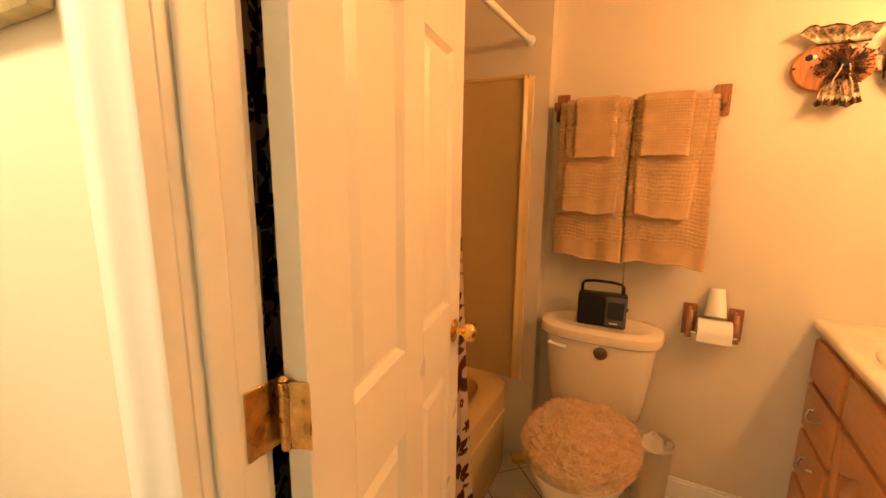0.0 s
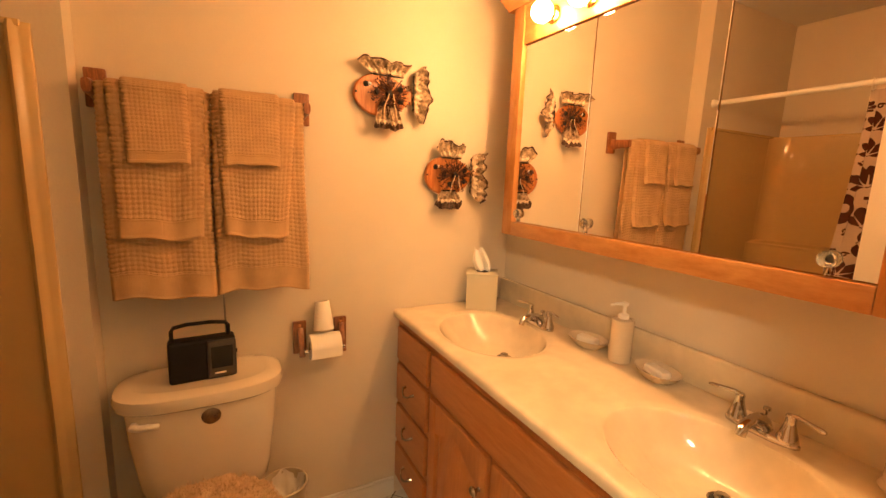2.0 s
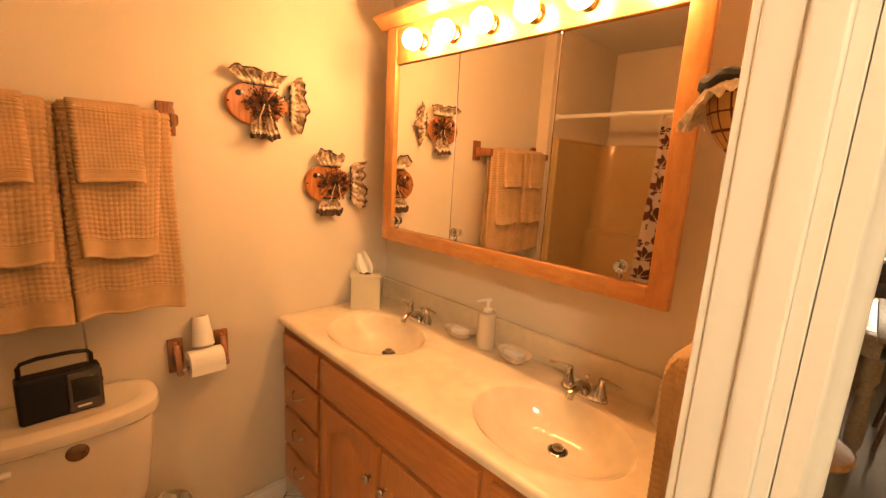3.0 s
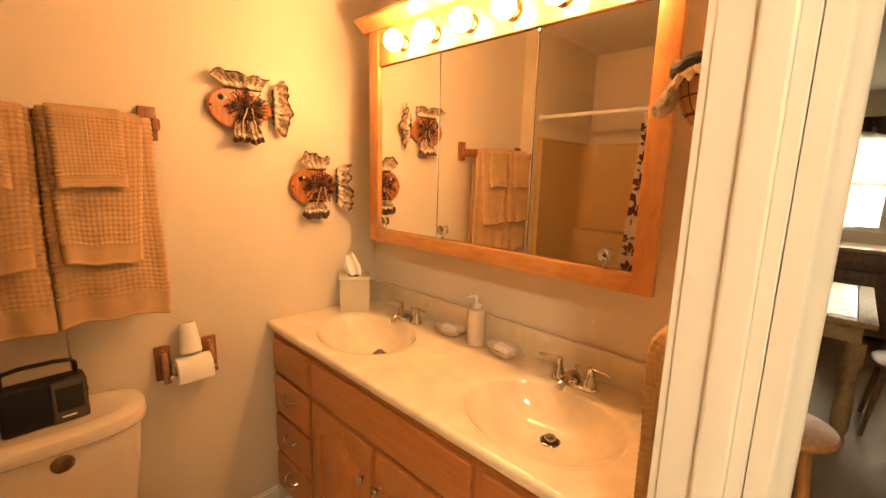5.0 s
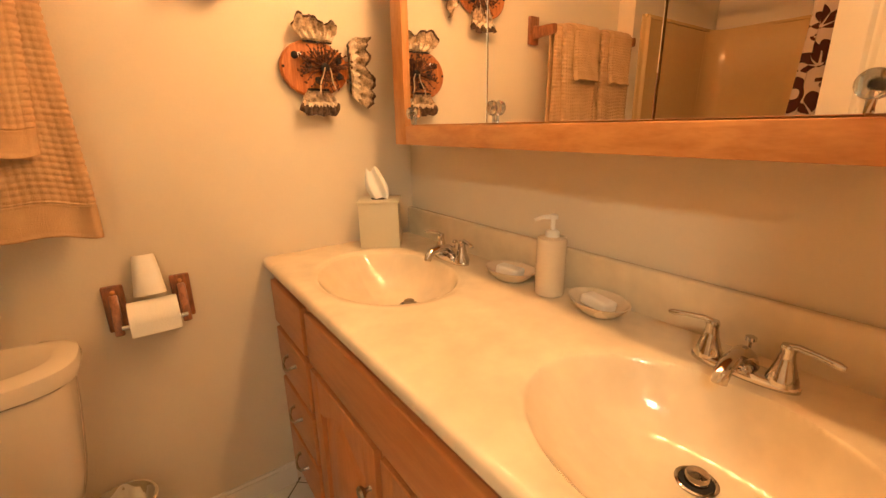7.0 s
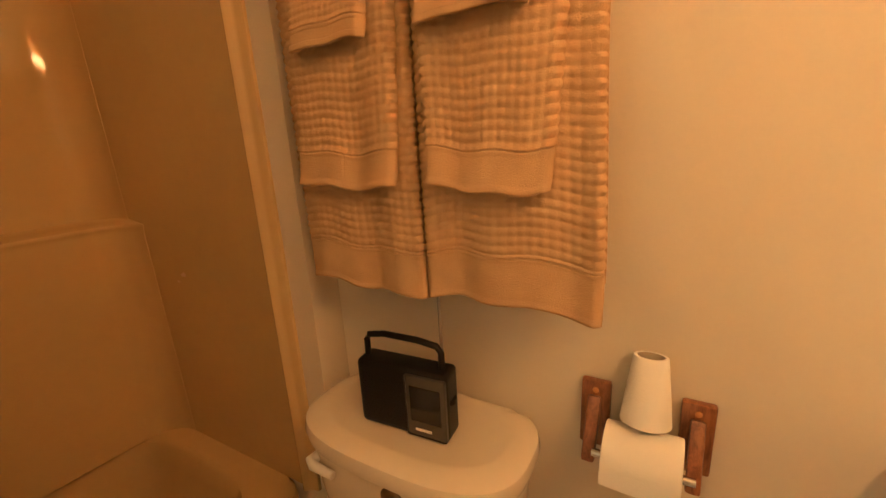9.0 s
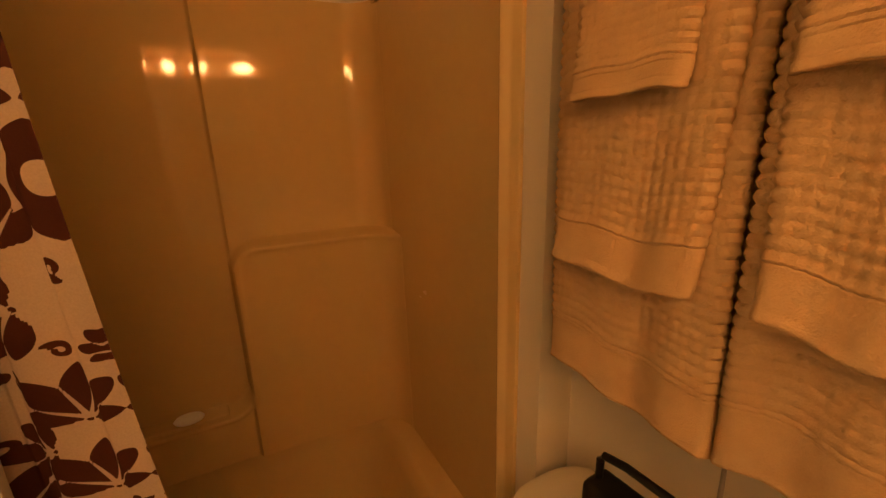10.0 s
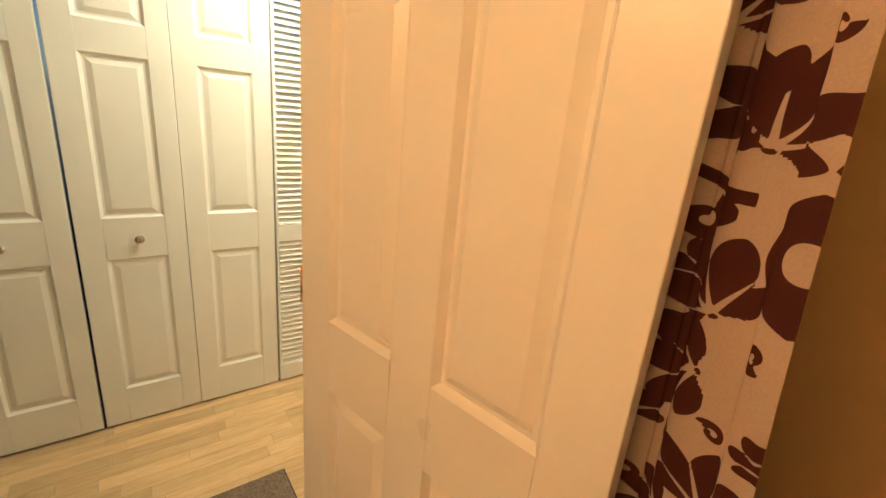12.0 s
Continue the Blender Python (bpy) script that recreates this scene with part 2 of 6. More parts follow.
M_LACE = paint("ecru_lace", (0.37, 0.28, 0.185), 0.95, var=0.75, scale=55, grain=220, bump=0.8, depth=0.003, spec=0.1, rvar=0)
M_LACE_MID = paint("beige_calico", (0.36, 0.27, 0.185), 0.95, var=0.8, scale=70, grain=240, bump=0.7, depth=0.002, spec=0.1, rvar=0)
M_LACE_PALE = paint("pale_lace", (0.66, 0.56, 0.42), 0.95, var=0.3, scale=90, grain=260, bump=0.8, depth=0.003, spec=0.1, rvar=0)
M_CALICO = paint("dark_calico", (0.10, 0.065, 0.05), 0.9, var=0.7, scale=90, grain=260, bump=0.4, spec=0.1, rvar=0)
M_NAVY = paint("dark_ribbon", (0.010, 0.008, 0.008), 0.8, var=0.4, scale=30, bump=0.2)
M_DRIED = paint("dried_flowers", (0.09, 0.035, 0.02), 0.95, var=0.6, scale=60, bump=0.5)
M_TWIG = paint("pale_twig", (0.55, 0.42, 0.28), 0.8, var=0.2, bump=0.2)
M_BIN = paint("beige_bin", (0.46, 0.40, 0.29), 0.4, var=0.04, bump=0.03)
M_BAG = paint("white_bag", (0.70, 0.67, 0.60), 0.35, var=0.05, scale=20, bump=0.2)
M_YELLOW = paint("yellow_sponge", (0.70, 0.52, 0.10), 0.9, var=0.15, grain=120, bump=0.6, depth=0.003)
M_VENT = paint("cream_enamel", (0.70, 0.64, 0.52), 0.35, var=0.04, bump=0.03)
# Near-black that paints the shade in openings and between planks.
M_GAP_SHADE = paint("painted_gap_shade", (0.02, 0.018, 0.015), 0.9, var=0.1, bump=0)
M_LAMINATE = timber("pale_laminate", (0.54, 0.36, 0.165), (0.66, 0.47, 0.24), (0.7, 5, 5), 0.3, 7, each=0.16, coat=0.2)
M_MAT = paint("dark_woven_mat", (0.17, 0.125, 0.09), 0.95, var=0.5, scale=120, grain=300, bump=0.7, depth=0.004, rvar=0)
M_CLOSET = paint("closet_white_paint", (0.80, 0.79, 0.74), 0.4, var=0.02, scale=5, bump=0.06, depth=0.001)
M_CURTAIN = cloth_print("damask_cotton", (0.42, 0.335, 0.265), (0.050, 0.012, 0.007), "print")
M_PLAID = cloth_print("plaid_cotton", (0.46, 0.26, 0.09), (0.10, 0.025, 0.012), "print")
M_BULB = glow("lit_bulb", BULB_COLOUR, BULB_GLOW)
# Glow of the unseen lamp that is added to light the hall.
M_ADDED_DOME = glow("added_lit_dome", HALL_COLOUR, HALL_GLOW)

M_GILT = paint("dull_gilt", (0.42, 0.34, 0.16), 0.4, 0.4, var=0.2, scale=30, bump=0.15)
M_PRINT = paint("pale_print", (0.55, 0.54, 0.44), 0.25, var=0.35, scale=14, bump=0.0)
M_LACE_WHITE = paint("sheer_cotton", (0.82, 0.80, 0.74), 0.9, var=0.04, grain=300, bump=0.2, spec=0.1, rvar=0)
nn, ll = M_LACE_WHITE.node_tree.nodes, M_LACE_WHITE.node_tree.links
tl, tr, mx1, mx2 = nn.new("ShaderNodeBsdfTranslucent"), nn.new("ShaderNodeBsdfTransparent"), nn.new("ShaderNodeMixShader"), nn.new("ShaderNodeMixShader")
tl.inputs[0].default_value = (0.85, 0.82, 0.74, 1)
mx1.inputs[0].default_value, mx2.inputs[0].default_value = 0.65, 0.22
ll.new(nn["Principled BSDF"].outputs[0], mx1.inputs[1])
ll.new(tl.outputs[0], mx1.inputs[2])
ll.new(mx1.outputs[0], mx2.inputs[1])
ll.new(tr.outputs[0], mx2.inputs[2])
ll.new(mx2.outputs[0], nn["Material Output"].inputs[0])
M_OAKMID = timber("mid_oak", (0.15, 0.075, 0.035), (0.27, 0.15, 0.075), (6, 6, 1), 0.4, 14)
M_OAKLIGHT = timber("pale_oak", (0.36, 0.23, 0.12), (0.52, 0.36, 0.20), (1, 6, 6), 0.4, 14)
M_VINYL = paint("brown_sheet_floor", (0.25, 0.165, 0.095), 0.35, var=0.15, scale=5, grain=60, bump=0.1)
M_OUTSIDE = glow("daylight_haze", (1.0, 0.82, 0.52), 11.0)

mm, nn, ll, pp = shader("mirror_glass", 0.0, 1.0)
pp.inputs["Base Color"].default_value = (0.90, 0.88, 0.84, 1)
M_MIRROR = mm
mm, nn, ll, pp = shader("clear_glass", 0.02)
pp.inputs["Transmission Weight"].default_value = 1.0
pp.inputs["IOR"].default_value = 1.47
M_GLASS = mm


# ---- shell of the bathroom and the hall ----
def wall(name, *boxes, material=M_WALL, label="cream painted plaster wall"):
    bm = bmesh.new()
    for b in boxes:
        box(bm, *b)
    return solid(name, bm, material, label, "wall", kind="structure")


wall("wall_towels", (XS, XV + 0.12, YT, YT + 0.12, 0, HC))
wall("wall_vanity", (XV, XV + 0.12, YH, YT, 0, HC))
wall("wall_alcove_end", (XB - 0.12, XS, YA, YT + 0.12, 0, HC))
wall("wall_alcove_back", (XB - 0.12, XB, YN, YA, 0, HC))
wall("wall_doorway", (-1.6, JL - 0.02, YH, YN, 0, HC), (JR + 0.02, XV, YH, YN, 0, HC), (JL - 0.02, JR + 0.02, YH, YN, 2.07, HC))
wall("wall_hall_end", (-1.72, -1.6, YC - 0.1, YN, 0, HC))
wall("wall_closet", (-1.72, 2.1, YC - 0.13, YC - 0.03, 2.06, HC), (1.5, 2.1, YC - 0.13, YC - 0.03, 0, 2.06), (-1.72, -0.5, YC - 0.13, YC - 0.03, 0, 2.06))
bm = bmesh.new()
box(bm, XB - 0.12, XV + 0.12, YN, YT + 0.12, HC, HC + 0.1)
solid("ceiling", bm, M_CEIL, "pale textured bathroom ceiling", "ceiling", kind="structure")
bm = bmesh.new()
box(bm, -1.72, 6.6, -2.6, YN, HC, HC + 0.1)
box(bm, XV + 0.12, 6.6, YN, 3.2, HC, HC + 0.1)
solid("ceiling_hall", bm, M_CEIL, "pale textured hall ceiling", "ceiling", kind="structure")


def casing(name, inner_l, inner_r, top, y0, y1, label):
    """Moulded trim round a door opening; y0 is the wall, y1 the outer face."""
    prof = ((0.003, 0.58), (0.008, 0.62), (0.016, 0.70), (0.024, 0.82), (0.030, 0.93), (0.035, 0.99), (0.040, 1.0), (0.048, 0.97), (0.060, 0.93), (0.067, 0.90), (0.071, 0.84), (0.073, 0.70), (0.073, 0.0))

    def run(at):
        return [at(0.0, 0.0)] + [at(0.0, 0.5)] + [at(u, h) for u, h in prof]
    d = y1 - y0
    bm = bmesh.new()
    rings(bm, [run(lambda u, h, z=z, k=k: (inner_l - u, y0 + d * h, z + (u if k else 0))) for z, k in ((0.0, 0), (top, 1))])
    rings(bm, [run(lambda u, h, z=z, k=k: (inner_r + u, y0 + d * h, z + (u if k else 0))) for z, k in ((0.0, 0), (top, 1))])
    rings(bm, [run(lambda u, h, x=x, s=s: (x + s * u, y0 + d * h, top + u)) for x, s in ((inner_l, -1), (inner_r, 1))])
    return solid(name, bm, M_TRIM, label, "trim", kind="structure")


casing("trim_door_hall", JL + 0.0008, JR - 0.0008, 2.055, YH, YH - 0.038, "white moulded door casing")
casing("trim_door_bath", JL - 0.005, JR + 0.005, 2.055, YN, YN + 0.016, "white moulded door casing")
bm = bmesh.new()
box(bm, JL - 0.02, JL, YH + 0.001, YN - 0.001, 0, 2.07, 0.002, 1)
box(bm, JR, JR + 0.02, YH + 0.001, YN - 0.001, 0, 2.07, 0.002, 1)
box(bm, JL, JR, YH + 0.001, YN - 0.001, 2.05, 2.07)
box(bm, JR - 0.008, JR, YH + 0.016, YN - 0.038, 0, 2.05, 0.0055, 4)
box(bm, JL, JL + 0.008, YH + 0.016, YN - 0.038, 0, 2.05, 0.0055, 4)
solid("door_frame", bm, M_TRIM, "white painted door jambs with a stop", "trim", kind="structure")


def baseboard(name, x0, x1, y0, y1, h=0.085):
    bm = bmesh.new()
    box(bm, x0, x1, y0, y1, 0, h - 0.012, 0.001, 1)
    e = 0.004
    box(bm, x0 + (e if x1 - x0 < 0.05 else 0), x1 - (e if x1 - x0 < 0.05 else 0), y0 + (e if y1 - y0 < 0.05 else 0), y1 - 0.0005, h - 0.012, h, 0.002, 2)
    return solid(name, bm, M_TRIM, "white painted baseboard", "baseboard", kind="structure")


baseboard("baseboard", XS + 0.001, 1.10, YT - 0.013, YT)
baseboard("baseboard", -1.6, JL - 0.08, YH - 0.013, YH)
baseboard("baseboard", JR + 0.08, XV, YH - 0.013, YH)

# ---- the open six-panel door ----
def panelled(name, w, h, t, cols, rows, material, parent, m, inset=0.014):
    """A stile-and-rail frame in the plane u, z with raised panels; m places it."""
    bm = bmesh.new()
    us = [0.0] + [u for c in cols for u in c] + [w]
    for a, b in zip(us[0::2], us[1::2]):
        box(bm, a, b, -t / 2, t / 2, 0, h, 0.0015, 1, m)
    zs = [0.0] + [z for r in rows for z in r] + [h]
    for a, b in cols:
        for z0, z1 in zip(zs[0::2], zs[1::2]):
            box(bm, a, b, -t / 2, t / 2, z0, z1, 0.0, 1, m)
    part("door_leaf", bm, material, parent)
    for a, b in cols:
        for z0, z1 in rows:
            p = bmesh.new()
            for s in (-1, 1):
                seq = [(0.0, t / 2 - 0.001), (0.010, t / 2 - inset), (0.018, t / 2 - inset), (0.038, t / 2 - 0.003)]
                rings(p, [[(a + d, s * e, z0 + d), (b - d, s * e, z0 + d), (b - d, s * e, z1 - d), (a + d, s * e, z1 - d)] for d, e in seq], cap=(False, True))
            bmesh.ops.transform(p, matrix=m, verts=p.verts)
            part("panel", p, material, parent, smooth=False)


HINGE = Vector((0.228, 0.771, 0.0))
FREE = Vector((0.094, 1.472, 0.0))
DIR = (FREE - HINGE).normalized()
DW, DT = (FREE - HINGE).length, 0.035
NRM = Vector((DIR.y, -DIR.x, 0))        # towards the room
door_m = Matrix(((DIR.x, -NRM.x, 0, HINGE.x - NRM.x * DT / 2), (DIR.y, -NRM.y, 0, HINGE.y - NRM.y * DT / 2), (0, 0, 1, 0.012), (0, 0, 0, 1)))
door = thing("door", HINGE, "white six-panel bathroom door standing open", "door", kind="structure")
panelled("door", DW, 2.03, DT, ((0.11, 0.309), (0.413, 0.615)), ((0.21, 0.83), (1.0, 1.62), (1.735, 1.93)), M_DOOR, door, door_m)


def knob_profile():
    return [(0.030, 0.0), (0.032, 0.003), (0.026, 0.008), (0.012, 0.012), (0.010, 0.024), (0.013, 0.030), (0.022, 0.036), (0.027, 0.045), (0.027, 0.054), (0.022, 0.062), (0.010, 0.067), (0.001, 0.068)]


for s in (1, -1):
    bm = bmesh.new()
    c = door_m @ Vector((DW - 0.062, -s * DT / 2, 0.915))
    axis = NRM * s
    lathe(bm, knob_profile(), seg=24, m=Matrix.Translation(c) @ axis.to_track_quat('Z', 'Y').to_matrix().to_4x4())
    part("door_knob", bm, M_BRASS, door, "polished brass knob")
bm = bmesh.new()
box(bm, DW - 0.001, DW + 0.0015, -0.0125, 0.0125, 0.885, 0.945, 0.0005, 1, door_m)
part("latch_plate", bm, M_BRASS, door, "brass latch plate")

PIN = Vector((JL + 0.018, YN + 0.012, 0))
for z in (0.27, 1.06, 1.80):
    hinge = bmesh.new()
    for k in range(5):
        lathe(hinge, [(0.0062, 0), (0.0068, 0.001), (0.0068, 0.0165), (0.0062, 0.0175)], (PIN.x, PIN.y, z - 0.045 + k * 0.018), 12)
    lathe(hinge, [(0.004, 0), (0.0065, 0.003), (0.003, 0.008)], (PIN.x, PIN.y, z + 0.045), 10)
    box(hinge, JL, JL + 0.003, YN - 0.03, YN + 0.018, z - 0.045, z + 0.045, 0.001, 1)
    a = door_m @ Vector((0.0, -DT / 2, 0))
    box(hinge, -0.0015, 0.0015, -0.034, 0.004, z - 0.045, z + 0.045, 0.001, 1, door_m @ Matrix.Translation((-0.002, DT / 2 - 0.004, -0.012)))
    box(hinge, 0, (Vector((a.x, a.y)) - Vector((PIN.x, PIN.y))).length, -0.0012, 0.0012, z - 0.045, z + 0.045, 0.0005, 1,
        Matrix.Translation((PIN.x, PIN.y, 0)) @ Matrix.Rotation(math.atan2(a.y - PIN.y, a.x - PIN.x), 4, 'Z'))
    part("hinge", hinge, M_OLDBRASS, door, "worn brass butt hinge")

# ---- tub and surround ----
tub = thing("bathtub", (-0.35, 1.5, 0), "almond one-piece bathtub with a panelled apron", "bathtub")
bm = bmesh.new()
ZR, XF = 0.405, 0.028
cx, cy = (XF + XB) / 2, (YA + YN) / 2
rx, ry = (XF - XB) / 2, (YA - YN) / 2
prof = [(rx, ry, 0.0, 12), (rx, ry, ZR - 0.03, 12), (rx - 0.004, ry - 0.001, ZR - 0.01, 12), (rx - 0.018, ry - 0.004, ZR, 11), (rx - 0.075, ry - 0.07, ZR, 8), (rx - 0.090, ry - 0.085, ZR - 0.012, 7),
        (rx - 0.10, ry - 0.10, ZR - 0.06, 6.5), (rx - 0.13, ry - 0.17, ZR - 0.28, 5.5), (rx - 0.17, ry - 0.24, ZR - 0.335, 5), (rx - 0.30, ry - 0.5, ZR - 0.345, 4)]
rings(bm, [superellipse(cx, cy, z, a, b, e, 96) for a, b, z, e in prof])
part("tub_shell", bm, M_TUB, tub)
bm = bmesh.new()
box(bm, XF - 0.003, XF + 0.008, YN + 0.12, YA - 0.12, 0.06, 0.31, 0.006, 3)
part("apron_panel", bm, M_TUB, tub)

sur = thing("tub_surround", (-0.35, 1.5, ZR), "almond glossy moulded tub surround with shelves", "tub surround")
ZS = 1.742
bm = bmesh.new()
# back panel: a recessed column between two sides that bulge below shoulder height
Y1, Y2 = 1.36, 1.735


def soft(t):
    t = max(0.0, min(1.0, t))
    return t * t * (3 - 2 * t)


def back_depth(y, z):
    """How far the back panel stands out: a tall niche with a rounded floor between two shouldered sides."""
    top, ledge, r, rc = 1.080, 0.565, 0.075, 0.065
    side = max(soft((Y1 + 0.005 - y) / 0.010), soft((y - Y2 + 0.005) / 0.010))
    out, below = max(Y1 - y, y - Y2), ledge - z
    if -out < rc and -below < rc:
        q = math.hypot(rc + out, rc + below) - rc
    else:
        q = max(out, below)
    dz = z - (top - r)
    q = r - math.hypot(r - q, dz) if r - q > 0 and dz > 0 else min(q, top - z)
    low = soft((q + 0.007) / 0.014)
    bead = 0.006 * math.exp(-((q - 0.013) / 0.008) ** 2)
    bow = 0.13 * max(0.0, y - Y2) ** 2 + 0.13 * max(0.0, Y1 - y) ** 2
    rf = 0.085
    into = max(0.0, y - (YA - 0.013 - rf), (YN + 0.013 + rf) - y)
    cove = rf - math.sqrt(max(0.0, rf ** 2 - min(into, rf) ** 2))
    return 0.008 + 0.016 * side + 0.070 * low + bead + bow + cove


grid(bm, 460, 400, lambda u, v: (XB + 0.036 * (1 - v) + back_depth(YN + u * (YA - YN), ZR + v * (ZS - ZR)), YN + u * (YA - YN), ZR + v * (ZS - ZR)))
part("back_panel", bm, M_TUB, sur)
bm = bmesh.new()


def end_loop(z, r=0.075, s=1, y=YA):
    """The end panel in plan: cove at the back corner, bead at the front edge."""
    pts = []
    for k in range(9):
        a = math.pi / 2 * k / 8
        pts.append((XB + 0.03 + r - r * math.cos(a), y - s * (0.012 + r - r * math.sin(a)), z))
    pts += [(-0.20, y - s * 0.012, z), (0.004, y - s * 0.012, z), (0.014, y - s * 0.015, z), (0.019, y - s * 0.023, z), (0.026, y - s * 0.027, z), (0.033, y - s * 0.024, z), (0.038, y - s * 0.016, z), (0.046, y - s * 0.012, z), (0.058, y - s * 0.011, z), (0.062, y - s * 0.008, z), (0.063, y - s * 0.001, z)]
    return pts


rings(bm, [end_loop(z) for z in (ZR, 0.8, 1.2, ZS - 0.02)] + [[(x, min(y + 0.006, YA), z) for x, y, z in end_loop(ZS)]], closed=False, cap=(False, False))
part("end_panel", bm, M_TUB_SATIN, sur)
bm = bmesh.new()
rings(bm, [end_loop(z, s=-1, y=YN) for z in (ZR, 0.8, 1.2, ZS)], closed=False, cap=(False, False))
part("end_panel", bm, M_TUB_SATIN, sur)
bm = bmesh.new()
box(bm, XB, XB + 0.03, YN, YA, ZS - 0.012, ZS + 0.004, 0.004, 2)
box(bm, XB, 0.045, YA - 0.018, YA, ZS - 0.012, ZS + 0.004, 0.004, 2)
part("top_flange", bm, M_TUB, sur)
bm = bmesh.new()
box(bm, XB + 0.030, XB + 0.100, Y1 + 0.07, Y2 - 0.07, 0.548, 0.571, 0.007, 3)
part("soap_ledge", bm, M_TUB, sur)
bm = bmesh.new()
lathe(bm, [(0.002, 0), (0.03, 0.002), (0.034, 0.010), (0.028, 0.018), (0.002, 0.020)], seg=20, m=Matrix.Translation((XB + 0.080, 1.56, 0.571)) @ Matrix.Diagonal((0.7, 1.2, 1, 1)))
solid("soap_bar", bm, M_SOAP, "small worn white soap bar on the tub ledge", "soap")

rod = thing("curtain_rod", (0.035, 1.5, 1.875), "white tension shower curtain rod", "curtain rod")
bm = bmesh.new()
tube(bm, [(0.035, YN + 0.004, 1.875), (0.035, YA - 0.004, 1.875)], 0.0125, 14)
part("pole", bm, M_WHITEPL, rod)
for y, s in ((YN, 1), (YA, -1)):
    bm = bmesh.new()
    lathe(bm, [(0.022, 0), (0.022, 0.006), (0.016, 0.02), (0.0127, 0.022)], seg=18, m=Matrix.Translation((0.035, y, 1.875)) @ Vector((0, s, 0)).to_track_quat('Z', 'Y').to_matrix().to_4x4())
    part("end_cap", bm, M_WHITEPL, rod)


# ---- damask shower curtain ----
def leaf(x, y, px, py, ang, k):
    """Distance inside a five-lobed acanthus leaf that grows from px, py, less its pale veins."""
    dx, dy = x - px, y - py
    r = math.hypot(dx, dy)
    if r > 0.108 * k:
        return -0.01
    a = (math.degrees(math.atan2(dy, dx)) - ang + 180) % 360 - 180
    a += 90 * r * math.sin(17 * px + 9)
    if abs(a) > 118:
        return min(0.006 * k - r, 0.006)
    best = -0.01
    for at, ln, half in ((0, 0.100, 23), (40, 0.094, 23), (-40, 0.094, 23), (80, 0.070, 23), (-80, 0.070, 23)):
        q = (a - at) / half
        if abs(q) < 1.25:
            rim = ln * k * (1 - 0.46 * abs(q) ** 1.45)
            best = max(best, rim - r)
    for at, ln in ((20, 0.072), (-20, 0.072), (60, 0.060), (-60, 0.060)):
        if r < ln * k and abs(a - at) < 60:
            best = min(best, r * abs(math.sin(math.radians(a - at))) - 0.0026 * (1.15 - r / (ln * k)))
    return best


def scroll(x, y, px, py, r, th, turn):
    """A thick scroll that winds in towards px, py."""
    dx, dy = x - px, y - py
    a = (math.atan2(dy, dx) - turn) % (2 * math.pi)
    return th * (1 - 0.08 * a) - abs(math.hypot(dx, dy) - r * (1 - 0.10 * a))


# leaf fans as place, direction and size; scrolls as place, radius, weight and start
FANS = ((0.070, 0.538, 108, 1.05), (0.084, 0.572, 22, 0.88), (0.080, 0.362, 50, 0.98), (0.082, 0.292, -8, 0.95), (0.056, 0.138, 92, 0.84), (0.053, 0.030, 90, 0.80), (0.088, 0.098, 0, 0.70), (0.150, 0.015, 100, 0.72), (-0.012, 0.225, 60, 0.40), (0.158, 0.200, 80, 0.55), (0.132, 0.300, 140, 0.50), (0.120, 0.395, 20, 0.50))
SCROLLS = ((0.135, 0.459, 0.021, 0.0100, 1.9), (0.020, 0.338, 0.014, 0.0065, 4.2), (0.150, 0.555, 0.013, 0.0070, 0.6), (0.092, 0.545, 0.009, 0.0060, 2.6), (0.110, 0.200, 0.012, 0.0050, 1.0), (0.020, 0.000, 0.012, 0.0050, 3.0), (0.118, 0.250, 0.013, 0.0060, 2.2), (0.146, 0.115, 0.014, 0.0060, 4.0), (0.060, 0.235, 0.010, 0.0045, 0.4))


def damask(d, z):
    """d is the distance from the curtain's free edge along the cloth; metres inside the print."""
    per, half = 0.64, 0.168
    x = abs((d - 0.004 + half) % (2 * half) - half)
    zz = (z - 0.90) % per
    best = -0.01
    for oz in (-per, 0.0, per):
        y = zz - oz
        if not -0.12 < y < 0.72:
            continue
        if abs(y - 0.436) < 0.09 and x < 0.07:
            w = 0.055 * (1 - min(1.0, abs(y - 0.436) / 0.068) ** 2.0)
            best = max(best, min(w - x, (math.hypot(x / 0.014, (y - 0.440) / 0.020) - 1) * 0.013))
        if 0.070 < x < 0.160:
            t = (x - 0.070) / 0.090
            best = max(best, 0.007 - abs(y - 0.488 - 0.030 * t * t))
        if 0.078 < x < 0.125:
            best = max(best, (1 - math.hypot((x - 0.104) / 0.026, (y - 0.470) / 0.017)) * 0.016)
        for px, py, a0, k in FANS:
            if abs(x - px) < 0.11 and abs(y - py) < 0.11:
                best = max(best, leaf(x, y, px, py, a0, 0.95 * k))
        for px, py, r, th, turn in SCROLLS:
            if abs(x - px) < 0.04 and abs(y - py) < 0.04:
                best = max(best, scroll(x, y, px, py, r, th, turn))
    return best


